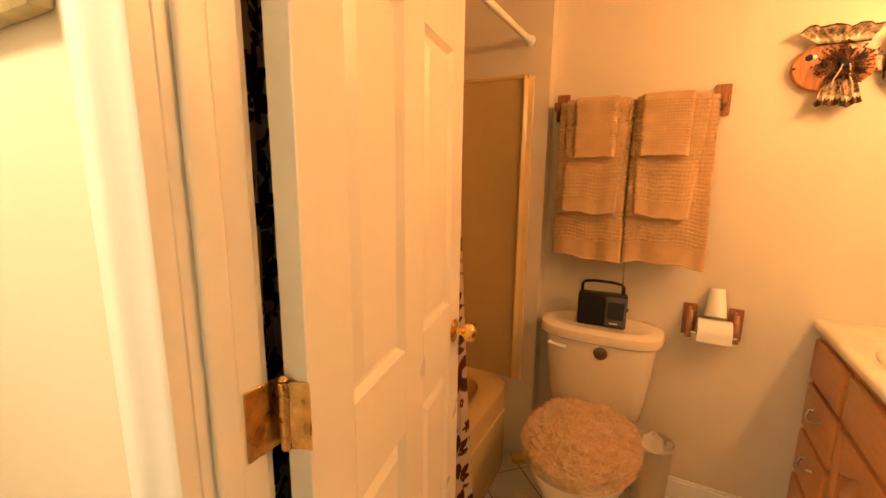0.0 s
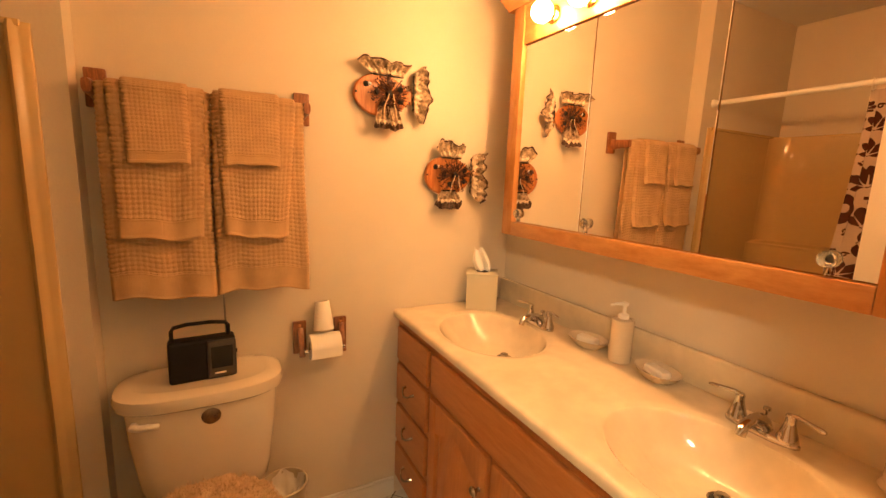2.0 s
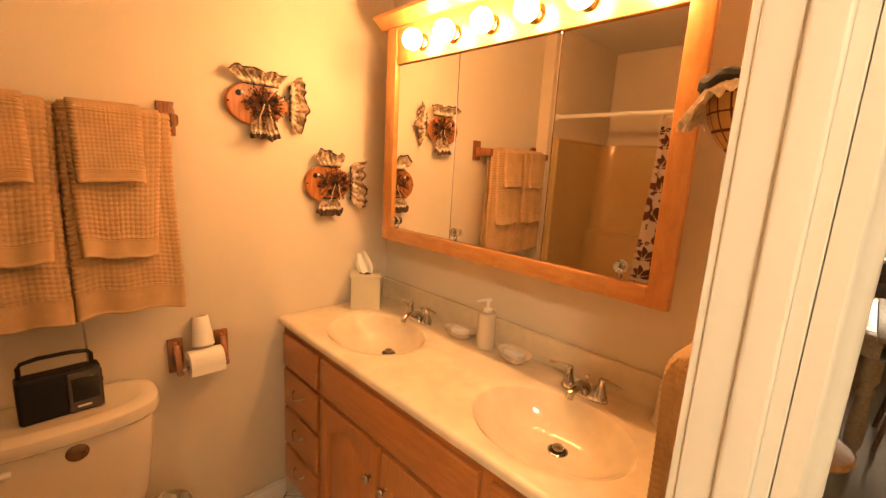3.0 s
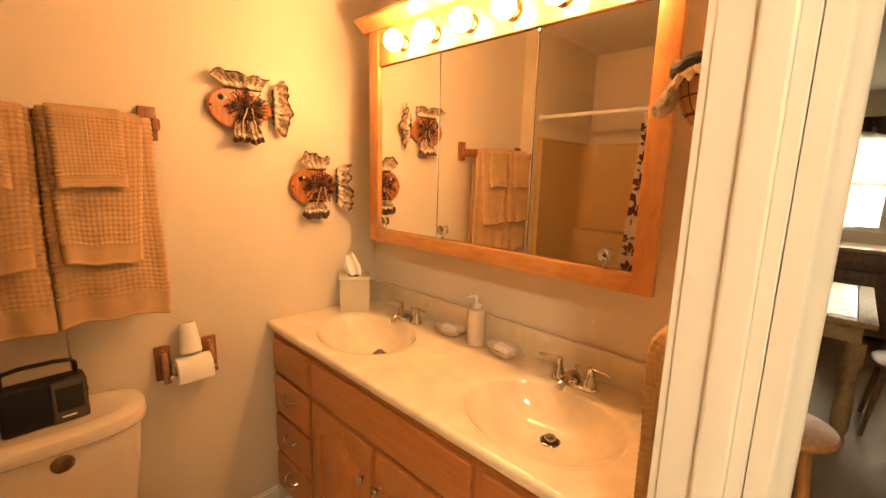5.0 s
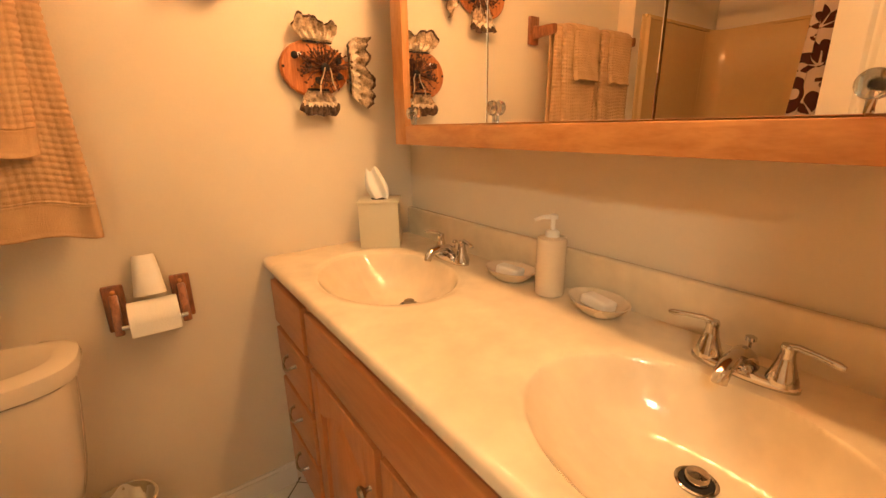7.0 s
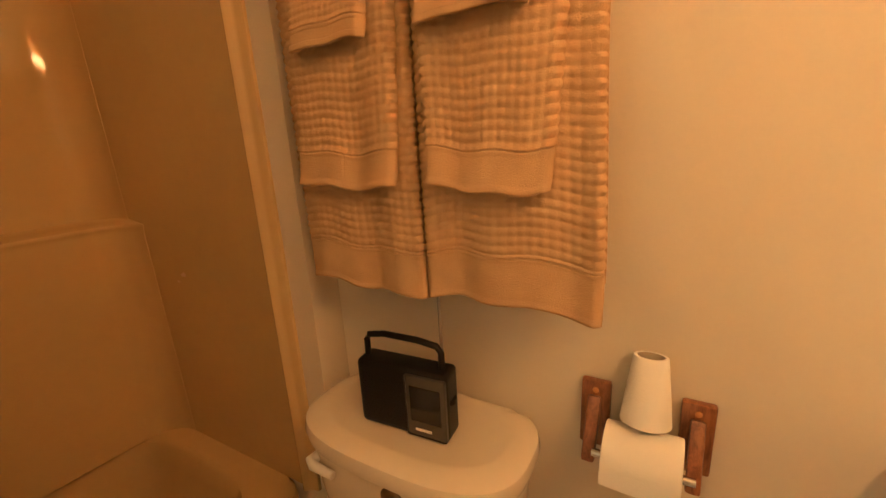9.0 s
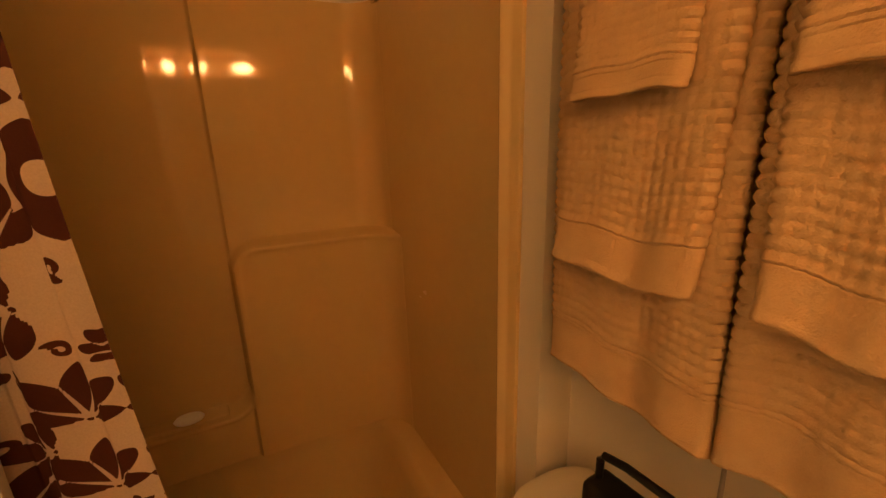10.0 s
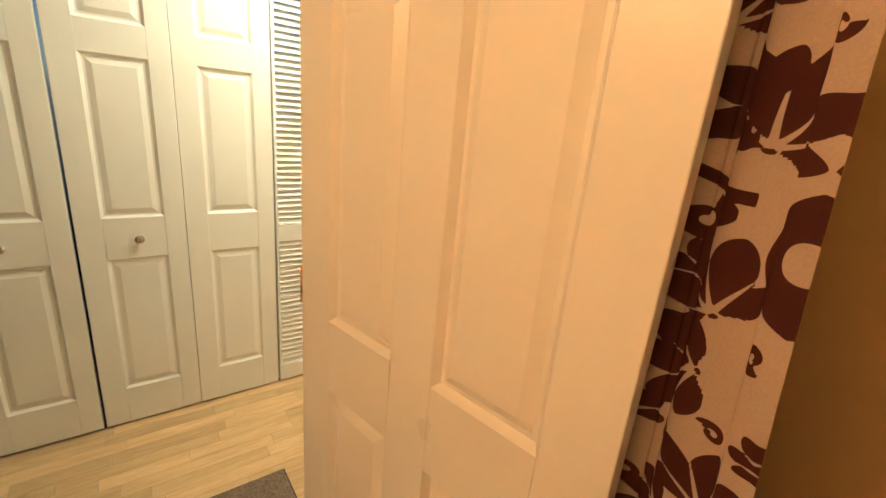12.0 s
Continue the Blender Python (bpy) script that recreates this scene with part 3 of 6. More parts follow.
def curtain_mesh():
    bm = bmesh.new()
    z0, z1 = 0.16, 1.845
    length = 0.98
    uv = []
    ya, yb = 0.84, 1.553
    us = list(np.linspace(0, 0.74, 90)) + list(np.linspace(0.742, 1.0, 150))
    zs = list(np.linspace(z0, 0.72, 60)) + list(np.linspace(0.723, z1, 520))

    def f(u, z):
        v = (z - z0) / (z1 - z0)
        ph = 2 * math.pi * 6.5 * u
        amp = 0.024 * (0.8 + 0.25 * math.sin(3.1 * u * 6.3)) * (1.0 if u < 0.86 else 0.55)
        flare = 1 - v
        y = ya + (yb - ya) * u + 0.010 * math.sin(2 * ph) + (0.0 if u < 0.8 else 0.13 * flare ** 1.6 * (u - 0.8) / 0.2)
        x = min(0.018 + amp * math.sin(ph + 0.3 + 0.25 * flare * math.sin(5 * u)) + 0.006 * math.sin(9 * v + 11 * u), 0.060)
        if u > 0.8:
            k = ((u - 0.8) / 0.2) ** 2
            x += k * (0.030 + 0.036 * flare - x)
        uv.append(((1 - u) * length, z))
        return (x, y, z)
    vs = [[bm.verts.new(f(u, z)) for z in zs] for u in us]
    for i in range(len(us) - 1):
        for j in range(len(zs) - 1):
            bm.faces.new((vs[i][j], vs[i + 1][j], vs[i + 1][j + 1], vs[i][j + 1]))
    me = bpy.data.meshes.new("curtain_cloth")
    bm.to_mesh(me)
    bm.free()
    at = me.attributes.new("print", 'FLOAT', 'POINT')
    at.data.foreach_set("value", [min(1.0, max(0.0, 0.5 + damask(a, b) / 0.005)) for a, b in uv])
    me.materials.append(M_CURTAIN)
    me.shade_smooth()
    return me


curt = thing("shower_curtain", (0.03, 1.2, 1.875), "white shower curtain with a brown damask print, drawn back", "curtain")
ob = new("curtain_cloth", curtain_mesh())
ob.parent, ob.matrix_parent_inverse = curt, world_of(curt).inverted()
for k in range(8):
    bm = bmesh.new()
    yk = 0.86 + k * 0.098
    tube(bm, [(0.035 + 0.019 * math.cos(a), yk, 1.868 + 0.026 * math.sin(a)) for a in [2 * math.pi * i / 14 for i in range(15)]], 0.0018, 6)
    part("curtain_ring", bm, M_WHITEPL, curt)

# ---- toilet ----
toilet = thing("toilet", (0.40, 2.0, 0), "bone two-piece toilet with a plush lid cover", "toilet")
TX = 0.40
bm = bmesh.new()
rings(bm, [superellipse(TX, 2.19, z, a, b, e, 48, YT - 0.012) for z, a, b, e in
           ((0.375, 0.165, 0.085, 4), (0.385, 0.175, 0.092, 4), (0.44, 0.185, 0.10, 4.5), (0.60, 0.203, 0.112, 5), (0.69, 0.208, 0.116, 5), (0.700, 0.206, 0.114, 5))])
part("tank", bm, M_CHINA, toilet)
bm = bmesh.new()
rings(bm, [superellipse(TX - 0.004, 2.19, z, a, b, e, 64, YT - 0.010) for z, a, b, e in
           ((0.6980, 0.216, 0.122, 3.4), (0.7058, 0.230, 0.133, 3.1), (0.7265, 0.236, 0.138, 2.9), (0.7420, 0.232, 0.134, 2.9), (0.7490, 0.219, 0.122, 2.8), (0.7520, 0.194, 0.100, 2.7), (0.7515, 0.186, 0.093, 2.7), (0.7490, 0.178, 0.086, 2.7))])
part("tank_lid", bm, M_CHINA, toilet)
bm = bmesh.new()
tube(bm, [(0.225, 2.095, 0.672), (0.222, 2.072, 0.672), (0.235, 2.066, 0.671), (0.285, 2.066, 0.668)], 0.009, 10, [0.011, 0.011, 0.010, 0.008])
part("flush_handle", bm, M_WHITEPL, toilet, "white flush lever")
bm = bmesh.new()
lathe(bm, [(0.0265, 0), (0.0265, 0.002), (0.024, 0.004), (0.001, 0.0045)], seg=28, m=Matrix.Translation((0.416, 2.077, 0.664)) @ Matrix.Rotation(radians(90), 4, 'X'))
part("badge", bm, M_BADGE, toilet, "round dark metal badge")
bm = bmesh.new()
rings(bm, [superellipse(TX, y, z, a, b, e, 48) for z, y, a, b, e in
           ((0.0, 1.92, 0.105, 0.24, 2.8), (0.03, 1.92, 0.10, 0.235, 2.8), (0.12, 1.93, 0.09, 0.21, 2.5), (0.22, 1.90, 0.11, 0.22, 2.3), (0.32, 1.87, 0.155, 0.235, 2.2), (0.375, 1.86, 0.178, 0.245, 2.2), (0.388, 1.86, 0.180, 0.247, 2.2), (0.392, 1.86, 0.172, 0.24, 2.2))])
box(bm, TX - 0.11, TX + 0.11, 2.02, 2.20, 0.25, 0.378, 0.03, 3)
part("bowl", bm, M_CHINA, toilet)
bm = bmesh.new()
rings(bm, [superellipse(TX, 1.86, z, a, b, 2.2, 48) for z, a, b in ((0.392, 0.180, 0.238), (0.396, 0.186, 0.244), (0.408, 0.186, 0.244), (0.412, 0.180, 0.238))])
part("seat", bm, M_CHINA, toilet)
bm = bmesh.new()
nu, nv = 120, 46


def plush(u, v):
    a = 2 * math.pi * u
    r = min(1.0, v / 0.8) ** 0.8
    z = 0.452 - 0.012 * (v / 0.8) ** 3 if v < 0.8 else 0.440 - 0.046 * ((v - 0.8) / 0.2) ** 1.4
    x, y = TX + 0.192 * r * math.cos(a), 1.858 + 0.246 * r * math.copysign(abs(math.sin(a)) ** 0.94, math.sin(a))
    n = noise.noise((x * 55, y * 55, z * 55)) * 0.010 + noise.noise((x * 150, y * 150, z * 150)) * 0.006
    return (x + n * math.cos(a) * min(1, v * 1.5), y + n * math.sin(a) * min(1, v * 1.5), z + n * 1.2)


grid(bm, nu, nv, plush)
bmesh.ops.remove_doubles(bm, verts=bm.verts[:], dist=0.0004)
cover = part("lid_cover", bm, M_FUZZ, toilet, "shaggy tan plush lid cover")
rnd = random.Random(21)
verts, faces = [], []
for i in range(9000):
    u, v = rnd.random(), math.sqrt(rnd.random()) * 0.99 + 0.01
    p = Vector(plush(u, min(v, 0.999)))
    out = Vector((math.cos(2 * math.pi * u) * (0.25 + v), math.sin(2 * math.pi * u) * (0.25 + v), 0.9 if v < 0.8 else 0.15))
    tip = p + (out + Vector((rnd.uniform(-1, 1), rnd.uniform(-1, 1), rnd.uniform(-0.3, 0.6)))).normalized() * rnd.uniform(0.006, 0.014)
    side = Vector((rnd.uniform(-1, 1), rnd.uniform(-1, 1), 0)).normalized() * 0.0016
    k = len(verts)
    verts += [p - side, p + side, tip]
    faces.append((k, k + 1, k + 2))
me = bpy.data.meshes.new("shag")
me.from_pydata(verts, [], faces)
me.materials.append(M_FUZZ)
o = new("shag", me)
o["kind"] = "stuff"
o.parent, o.matrix_parent_inverse = cover, world_of(cover).inverted()

# ---- vanity ----
van = thing("vanity_cabinet", (1.36, 1.5, 0), "honey maple double-sink vanity cabinet", "vanity")
VF = 1.112       # face frame
VX1 = XV - 0.002
VY0, VY1 = YN + 0.002, YT - 0.002
bm = bmesh.new()
box(bm, VF, VF + 0.02, VY0, VY1, 0.09, 0.825)
box(bm, VF + 0.02, VX1, VY0, VY0 + 0.018, 0.09, 0.825)
box(bm, VF + 0.02, VX1, VY1 - 0.018, VY1, 0.09, 0.825)
box(bm, VF + 0.02, VX1, VY0 + 0.018, VY1 - 0.018, 0.09, 0.108)
part("carcass", bm, M_MAPLE, van)
bm = bmesh.new()
box(bm, VF + 0.06, VF + 0.075, VY0, VY1, 0.0, 0.089)
part("toe_kick", bm, M_MAPLE_H, van)


def front(y0, y1, z0, z1, name, arch=False, flat=False):
    """A lipped front; flat, or with a raised panel, arched on top or square."""
    t = 0.019
    bm = bmesh.new()
    if flat:
        box(bm, VF - t, VF - 0.0005, y0, y1, z0, z1, 0.006, 3)
        return part(name, bm, M_MAPLE_H, van)
    s = 0.052
    box(bm, VF - t, VF - 0.0005, y0, y0 + s, z0, z1, 0.004, 2)
    box(bm, VF - t, VF - 0.0005, y1 - s, y1, z0, z1, 0.004, 2)
    box(bm, VF - t, VF - 0.0005, y0 + s - 0.004, y1 - s + 0.004, z0, z0 + s, 0.003, 2)
    yc, hw = (y0 + y1) / 2, (y1 - y0) / 2 - s
    rise = 0.055 if arch else 0.0
    n = 24

    def top(y):
        q = max(-1, min(1, (y - yc) / hw))
        return z1 - s - rise + rise * (0.5 + 0.5 * math.cos(math.pi * q)) if arch else z1 - s
    loops = []
    for k in range(n + 1):
        y = y0 + s - 0.002 + (2 * hw + 0.004) * k / n
        zt = top(y)
        loops.append([(VF - t, y, zt), (VF - t, y, z1 - 0.003), (VF - t + 0.003, y, z1), (VF - 0.001, y, z1), (VF - 0.001, y, zt)])
    rings(bm, loops)
    door_ = part(name, bm, M_MAPLE, van)
    p = bmesh.new()
    rows = []
    for d, x in ((0.0, VF - 0.004), (0.005, VF - 0.004), (0.034, VF - 0.0165), (0.037, VF - 0.0185)):
        loop = [(x, y0 + s + d, z0 + s + d), (x, y1 - s - d, z0 + s + d)]
        for k in range(n + 1):
            y = (y1 - s - d) - (2 * hw - 2 * d) * k / n
            loop.append((x, y, top(yc + (y - yc) * hw / (hw - d)) - d))
        rows.append(loop)
    rings(p, rows, cap=(False, True))
    part("panel", p, M_MAPLE, door_)
    return door_


def pull(y, z, parent):
    bm = bmesh.new()
    x = VF - 0.019
    tube(bm, [(x + 0.002, y - 0.038, z + 0.006), (x - 0.012, y - 0.036, z + 0.004), (x - 0.021, y - 0.022, z - 0.007), (x - 0.024, y, z - 0.012), (x - 0.021, y + 0.022, z - 0.007), (x - 0.012, y + 0.036, z + 0.004), (x + 0.002, y + 0.038, z + 0.006)], 0.004, 8, [0.007, 0.005, 0.0035, 0.0045, 0.0035, 0.005, 0.007])
    part("drawer_pull", bm, M_PEWTER, parent, "pewter bail pull")


def knob(y, z, parent):
    bm = bmesh.new()
    lathe(bm, [(0.007, 0), (0.005, 0.006), (0.006, 0.011), (0.014, 0.017), (0.0155, 0.022), (0.012, 0.027), (0.001, 0.029)], seg=16,
          m=Matrix.Translation((VF - 0.019, y, z)) @ Vector((-1, 0, 0)).to_track_quat('Z', 'Y').to_matrix().to_4x4())
    part("knob", bm, M_PEWTER, parent, "satin nickel knob")


front(1.985, 2.270, 0.655, 0.795, "false_drawer", flat=True)
for z0, z1 in ((0.475, 0.635), (0.295, 0.455), (0.115, 0.275)):
    d = front(1.985, 2.270, z0, z1, "drawer", flat=True)
    pull(2.13, (z0 + z1) / 2 + 0.012, d)
front(1.185, 1.955, 0.655, 0.795, "false_drawer", flat=True)
d1 = front(1.590, 1.955, 0.115, 0.635, "cabinet_door", arch=True)
d2 = front(1.185, 1.565, 0.115, 0.635, "cabinet_door", arch=True)
knob(1.618, 0.520, d1)
knob(1.540, 0.520, d2)
front(0.765, 1.150, 0.655, 0.795, "false_drawer", flat=True)
d3 = front(0.765, 1.150, 0.115, 0.635, "cabinet_door", arch=True)
knob(1.125, 0.520, d3)

top = thing("countertop", (1.36, 1.5, 0.825), "cream cultured marble vanity top with two moulded basins", "countertop")
SINKS = ((1.322, 1.932), (1.320, 1.140))
SA, SB = 0.178, 0.222


def counter_z(x, y):
    z = ZK
    for sx, sy in SINKS:
        q = math.hypot((x - sx) / SA, (y - sy) / SB)
        if q < 1.0:
            steep = 2.6 + 2.6 * max(0.0, (x - sx) / SA / max(q, 0.05)) - 0.3 * max(0.0, (sx - x) / SA)
            z = min(z, ZK - 0.004 - 0.112 * (1 - q ** steep) ** 1.02)
        elif q < 1.20:
            z = min(z, ZK - 0.004 * (0.5 + 0.5 * math.cos(math.pi * (q - 1.0) / 0.20)) ** 3)
    e = x - 1.085
    if e < 0.014:
        z -= 0.014 - math.sqrt(max(0.0, 0.014 ** 2 - (0.014 - e) ** 2))
    return z


bm = bmesh.new()
xs = [1.085 + d for d in (0, 0.0006, 0.002, 0.0045, 0.008, 0.014)]
xs += list(np.linspace(1.11, 1.616, 150))
nv = 420
vs = [[bm.verts.new((x, VY0 + (VY1 - VY0) * j / nv, counter_z(x, VY0 + (VY1 - VY0) * j / nv))) for j in range(nv + 1)] for x in xs]
for i in range(len(xs) - 1):
    for j in range(nv):
        bm.faces.new((vs[i][j], vs[i + 1][j], vs[i + 1][j + 1], vs[i][j + 1]))
lip = [[bm.verts.new((1.085 + dx, v.co.y, z)) for v in vs[0]] for dx, z in ((0.001, 0.832), (0.006, 0.827), (0.03, 0.826))]
for a, b in zip([vs[0]] + lip, lip):
    for j in range(nv):
        bm.faces.new((a[j], b[j], b[j + 1], a[j + 1]))
part("slab", bm, M_MARBLE, top)
bm = bmesh.new()
box(bm, XV - 0.024, XV - 0.001, VY0, VY1, ZK - 0.01, 0.955, 0.006, 3)
part("backsplash", bm, M_MARBLE, top)
for sx, sy in SINKS:
    bm = bmesh.new()
    lathe(bm, [(0.028, 0.0), (0.029, 0.003), (0.026, 0.0045), (0.0235, 0.003), (0.0230, 0.0025), (0.002, 0.0025)], (sx + 0.068, sy + 0.000, counter_z(sx + 0.068, sy) - 0.0005), 24)
    part("drain", bm, M_GUNMETAL, top, "worn chrome drain ring")
    # no hole is cut: a dark disc paints the shade under the stopper
    bm = bmesh.new()
    lathe(bm, [(0.0228, 0.0028), (0.0228, 0.0034), (0.001, 0.0034)], (sx + 0.068, sy + 0.000, counter_z(sx + 0.068, sy) - 0.0005), 24)
    part("drain_shade", bm, M_GAP_SHADE, top, "flat dark disc for the shade in the drain")
    bm = bmesh.new()
    lathe(bm, [(0.016, 0.0036), (0.0165, 0.012), (0.0145, 0.0165), (0.001, 0.018)], (sx + 0.068, sy + 0.000, counter_z(sx + 0.068, sy) - 0.0005), 20)
    part("stopper", bm, M_GUNMETAL, top, "chrome stopper")


def faucet(y, x=1.525):
    f = thing("faucet", (x, y, ZK), "chrome centreset faucet with two lever handles", "faucet", "basin faucets")
    z = ZK
    bm = bmesh.new()
    rings(bm, [[(x + a * 0.024 * math.cos(t), y + 0.076 * a * math.copysign(abs(math.sin(t)) ** 0.7, math.sin(t)), z + h) for t in [2 * math.pi * i / 36 for i in range(36)]]
               for a, h in ((1.0, 0.0), (1.0, 0.006), (0.95, 0.010), (0.80, 0.013))])
    part("base", bm, M_CHROME, f)
    bm = bmesh.new()
    tube(bm, [(x + 0.004, y, z + 0.010), (x, y, z + 0.026), (x - 0.014, y, z + 0.036), (x - 0.040, y, z + 0.041), (x - 0.070, y, z + 0.036), (x - 0.082, y, z + 0.028), (x - 0.085, y, z + 0.014)], 0.012, 16, [0.021, 0.018, 0.015, 0.012, 0.0115, 0.012, 0.011])
    part("spout", bm, M_CHROME, f)
    bm = bmesh.new()
    tube(bm, [(x + 0.014, y, z + 0.012), (x + 0.014, y, z + 0.050)], 0.0025, 8)
    lathe(bm, [(0.003, 0), (0.008, 0.003), (0.008, 0.009), (0.002, 0.012)], (x + 0.014, y, z + 0.048), 14)
    part("lift_rod", bm, M_CHROME, f)
    for s in (-1, 1):
        bm = bmesh.new()
        yy = y + s * 0.051
        lathe(bm, [(0.0215, 0.009), (0.0205, 0.016), (0.016, 0.030), (0.0115, 0.046), (0.0095, 0.058), (0.0105, 0.064), (0.009, 0.070), (0.001, 0.072)], (x, yy, z), 22)
        tube(bm, [(x, yy, z + 0.066), (x - 0.003, yy + s * 0.012, z + 0.071), (x - 0.008, yy + s * 0.036, z + 0.070), (x - 0.013, yy + s * 0.058, z + 0.068), (x - 0.014, yy + s * 0.065, z + 0.067)], 0.005, 12, [0.0065, 0.0050, 0.0044, 0.0056, 0.0035])
        part("handle", bm, M_CHROME, f)
    return f


faucet(1.915, 1.532)
faucet(1.156, 1.538)

# ---- mirror cabinet with its lights ----
MX = 1.488
cab = thing("mirror_cabinet", (1.56, 1.53, 1.2), "maple framed three-door mirrored medicine cabinet", "medicine cabinet")
CY0, CY1, CZ0, CZ1 = 0.945, 2.120, 1.190, 1.897
bm = bmesh.new()
box(bm, MX + 0.012, XV - 0.001, CY0 + 0.045, CY1 - 0.045, CZ0 + 0.04, 2.03)
part("cabinet_box", bm, M_FRAME, cab)
for y0, y1 in ((CY0, 1.000), (2.060, CY1)):
    bm = bmesh.new()
    box(bm, MX - 0.012, MX + 0.012, y0, y1, CZ0, 2.035, 0.004, 2)
    part("frame_stile", bm, M_FRAME, cab)
bm = bmesh.new()
box(bm, MX - 0.012, MX + 0.012, 1.0, 2.060, CZ0, 1.243, 0.004, 2)
part("frame_rail", bm, M_FRAME_H, cab)
for y0, y1 in ((1.002, 1.3205), (1.3235, 1.7145), (1.7175, 2.058)):
    bm = bmesh.new()
    box(bm, MX, MX + 0.006, y0, y1, 1.2455, CZ1 - 0.004, 0.0012, 1)
    part("mirror_door", bm, M_MIRROR, cab, "plain mirror door", smooth=False)
for y in (1.075, 1.685, 2.03):
    bm = bmesh.new()
    lathe(bm, [(0.005, 0.0), (0.004, 0.005), (0.011, 0.007), (0.0165, 0.011), (0.0155, 0.015), (0.010, 0.0175), (0.001, 0.018)], seg=24,
          m=Matrix.Translation((MX, y, 1.278)) @ Vector((-1, 0, 0)).to_track_quat('Z', 'Y').to_matrix().to_4x4())
    part("mirror_knob", bm, M_GLASS, cab, "clear glass knob")
    bm = bmesh.new()
    tube(bm, [(MX - 0.0005, y, 1.2475), (MX - 0.006, y, 1.2485), (MX - 0.007, y, 1.262), (MX - 0.003, y, 1.270)], 0.004, 8)
    part("knob_clip", bm, M_CHROME, cab, "small chrome clip under the knob")
bar = thing("vanity_light", (MX, 1.53, 1.95), "maple vanity light bar with six lit globe bulbs", "light fixture")
bm = bmesh.new()
box(bm, MX - 0.006, MX + 0.0115, 1.0, 2.060, CZ1, 2.036, 0.002, 1)
part("back_board", bm, M_FRAME_H, bar)
bm = bmesh.new()
pr = ((0.012, 2.036), (-0.014, 2.036), (-0.018, 2.044), (-0.030, 2.050), (-0.040, 2.062), (-0.055, 2.068), (-0.057, 2.078), (0.012, 2.078))
rings(bm, [[(MX + dx, y, z) for dx, z in pr] for y in (CY0 - 0.04, CY1 + 0.04)])
part("cornice", bm, M_FRAME_H, bar)
BULB_Y = [1.905, 1.740, 1.575, 1.410, 1.245, 1.080]
for y in BULB_Y:
    bm = bmesh.new()
    lathe(bm, [(0.030, 0.0), (0.030, 0.004), (0.020, 0.010), (0.018, 0.022)], seg=20, m=Matrix.Translation((MX - 0.006, y, 1.955)) @ Vector((-1, 0, 0)).to_track_quat('Z', 'Y').to_matrix().to_4x4())
    s_ = part("socket", bm, M_BRASS, bar, "brass lamp socket")
    bm = bmesh.new()
    bmesh.ops.create_uvsphere(bm, u_segments=16, v_segments=10, radius=0.036)
    bmesh.ops.translate(bm, vec=(MX - 0.058, y, 1.955), verts=bm.verts)
    part("bulb", bm, M_BULB, bar, "lit globe bulb")

# ---- towels ----
rail = thing("towel_bar", (0.45, YT, 1.62), "stained oak towel bar", "towel bar")
for x in (0.168, 0.727):
    bm = bmesh.new()
    box(bm, x - 0.026, x + 0.026, YT - 0.018, YT - 0.0005, 1.560, 1.668, 0.006, 2)
    part("rosette", bm, M_OAK, rail)
    bm = bmesh.new()
    rings(bm, [superellipse(x, 0, 0, a, b, 3, 20) for a, b in ((0.014, 0.028), (0.012, 0.022), (0.012, 0.020), (0.010, 0.018))])
    for v, h in zip(bm.verts, [h for h in (0.017, 0.05, 0.11, 0.125) for _ in range(20)]):
        v.co = Vector((v.co.x, YT - h, 1.605 + v.co.y))
    part("bracket", bm, M_OAK, rail)
bm = bmesh.new()
tube(bm, [(0.168, YT - 0.105, 1.605), (0.727, YT - 0.105, 1.605)], 0.009, 12)
part("bar", bm, M_OAK, rail)


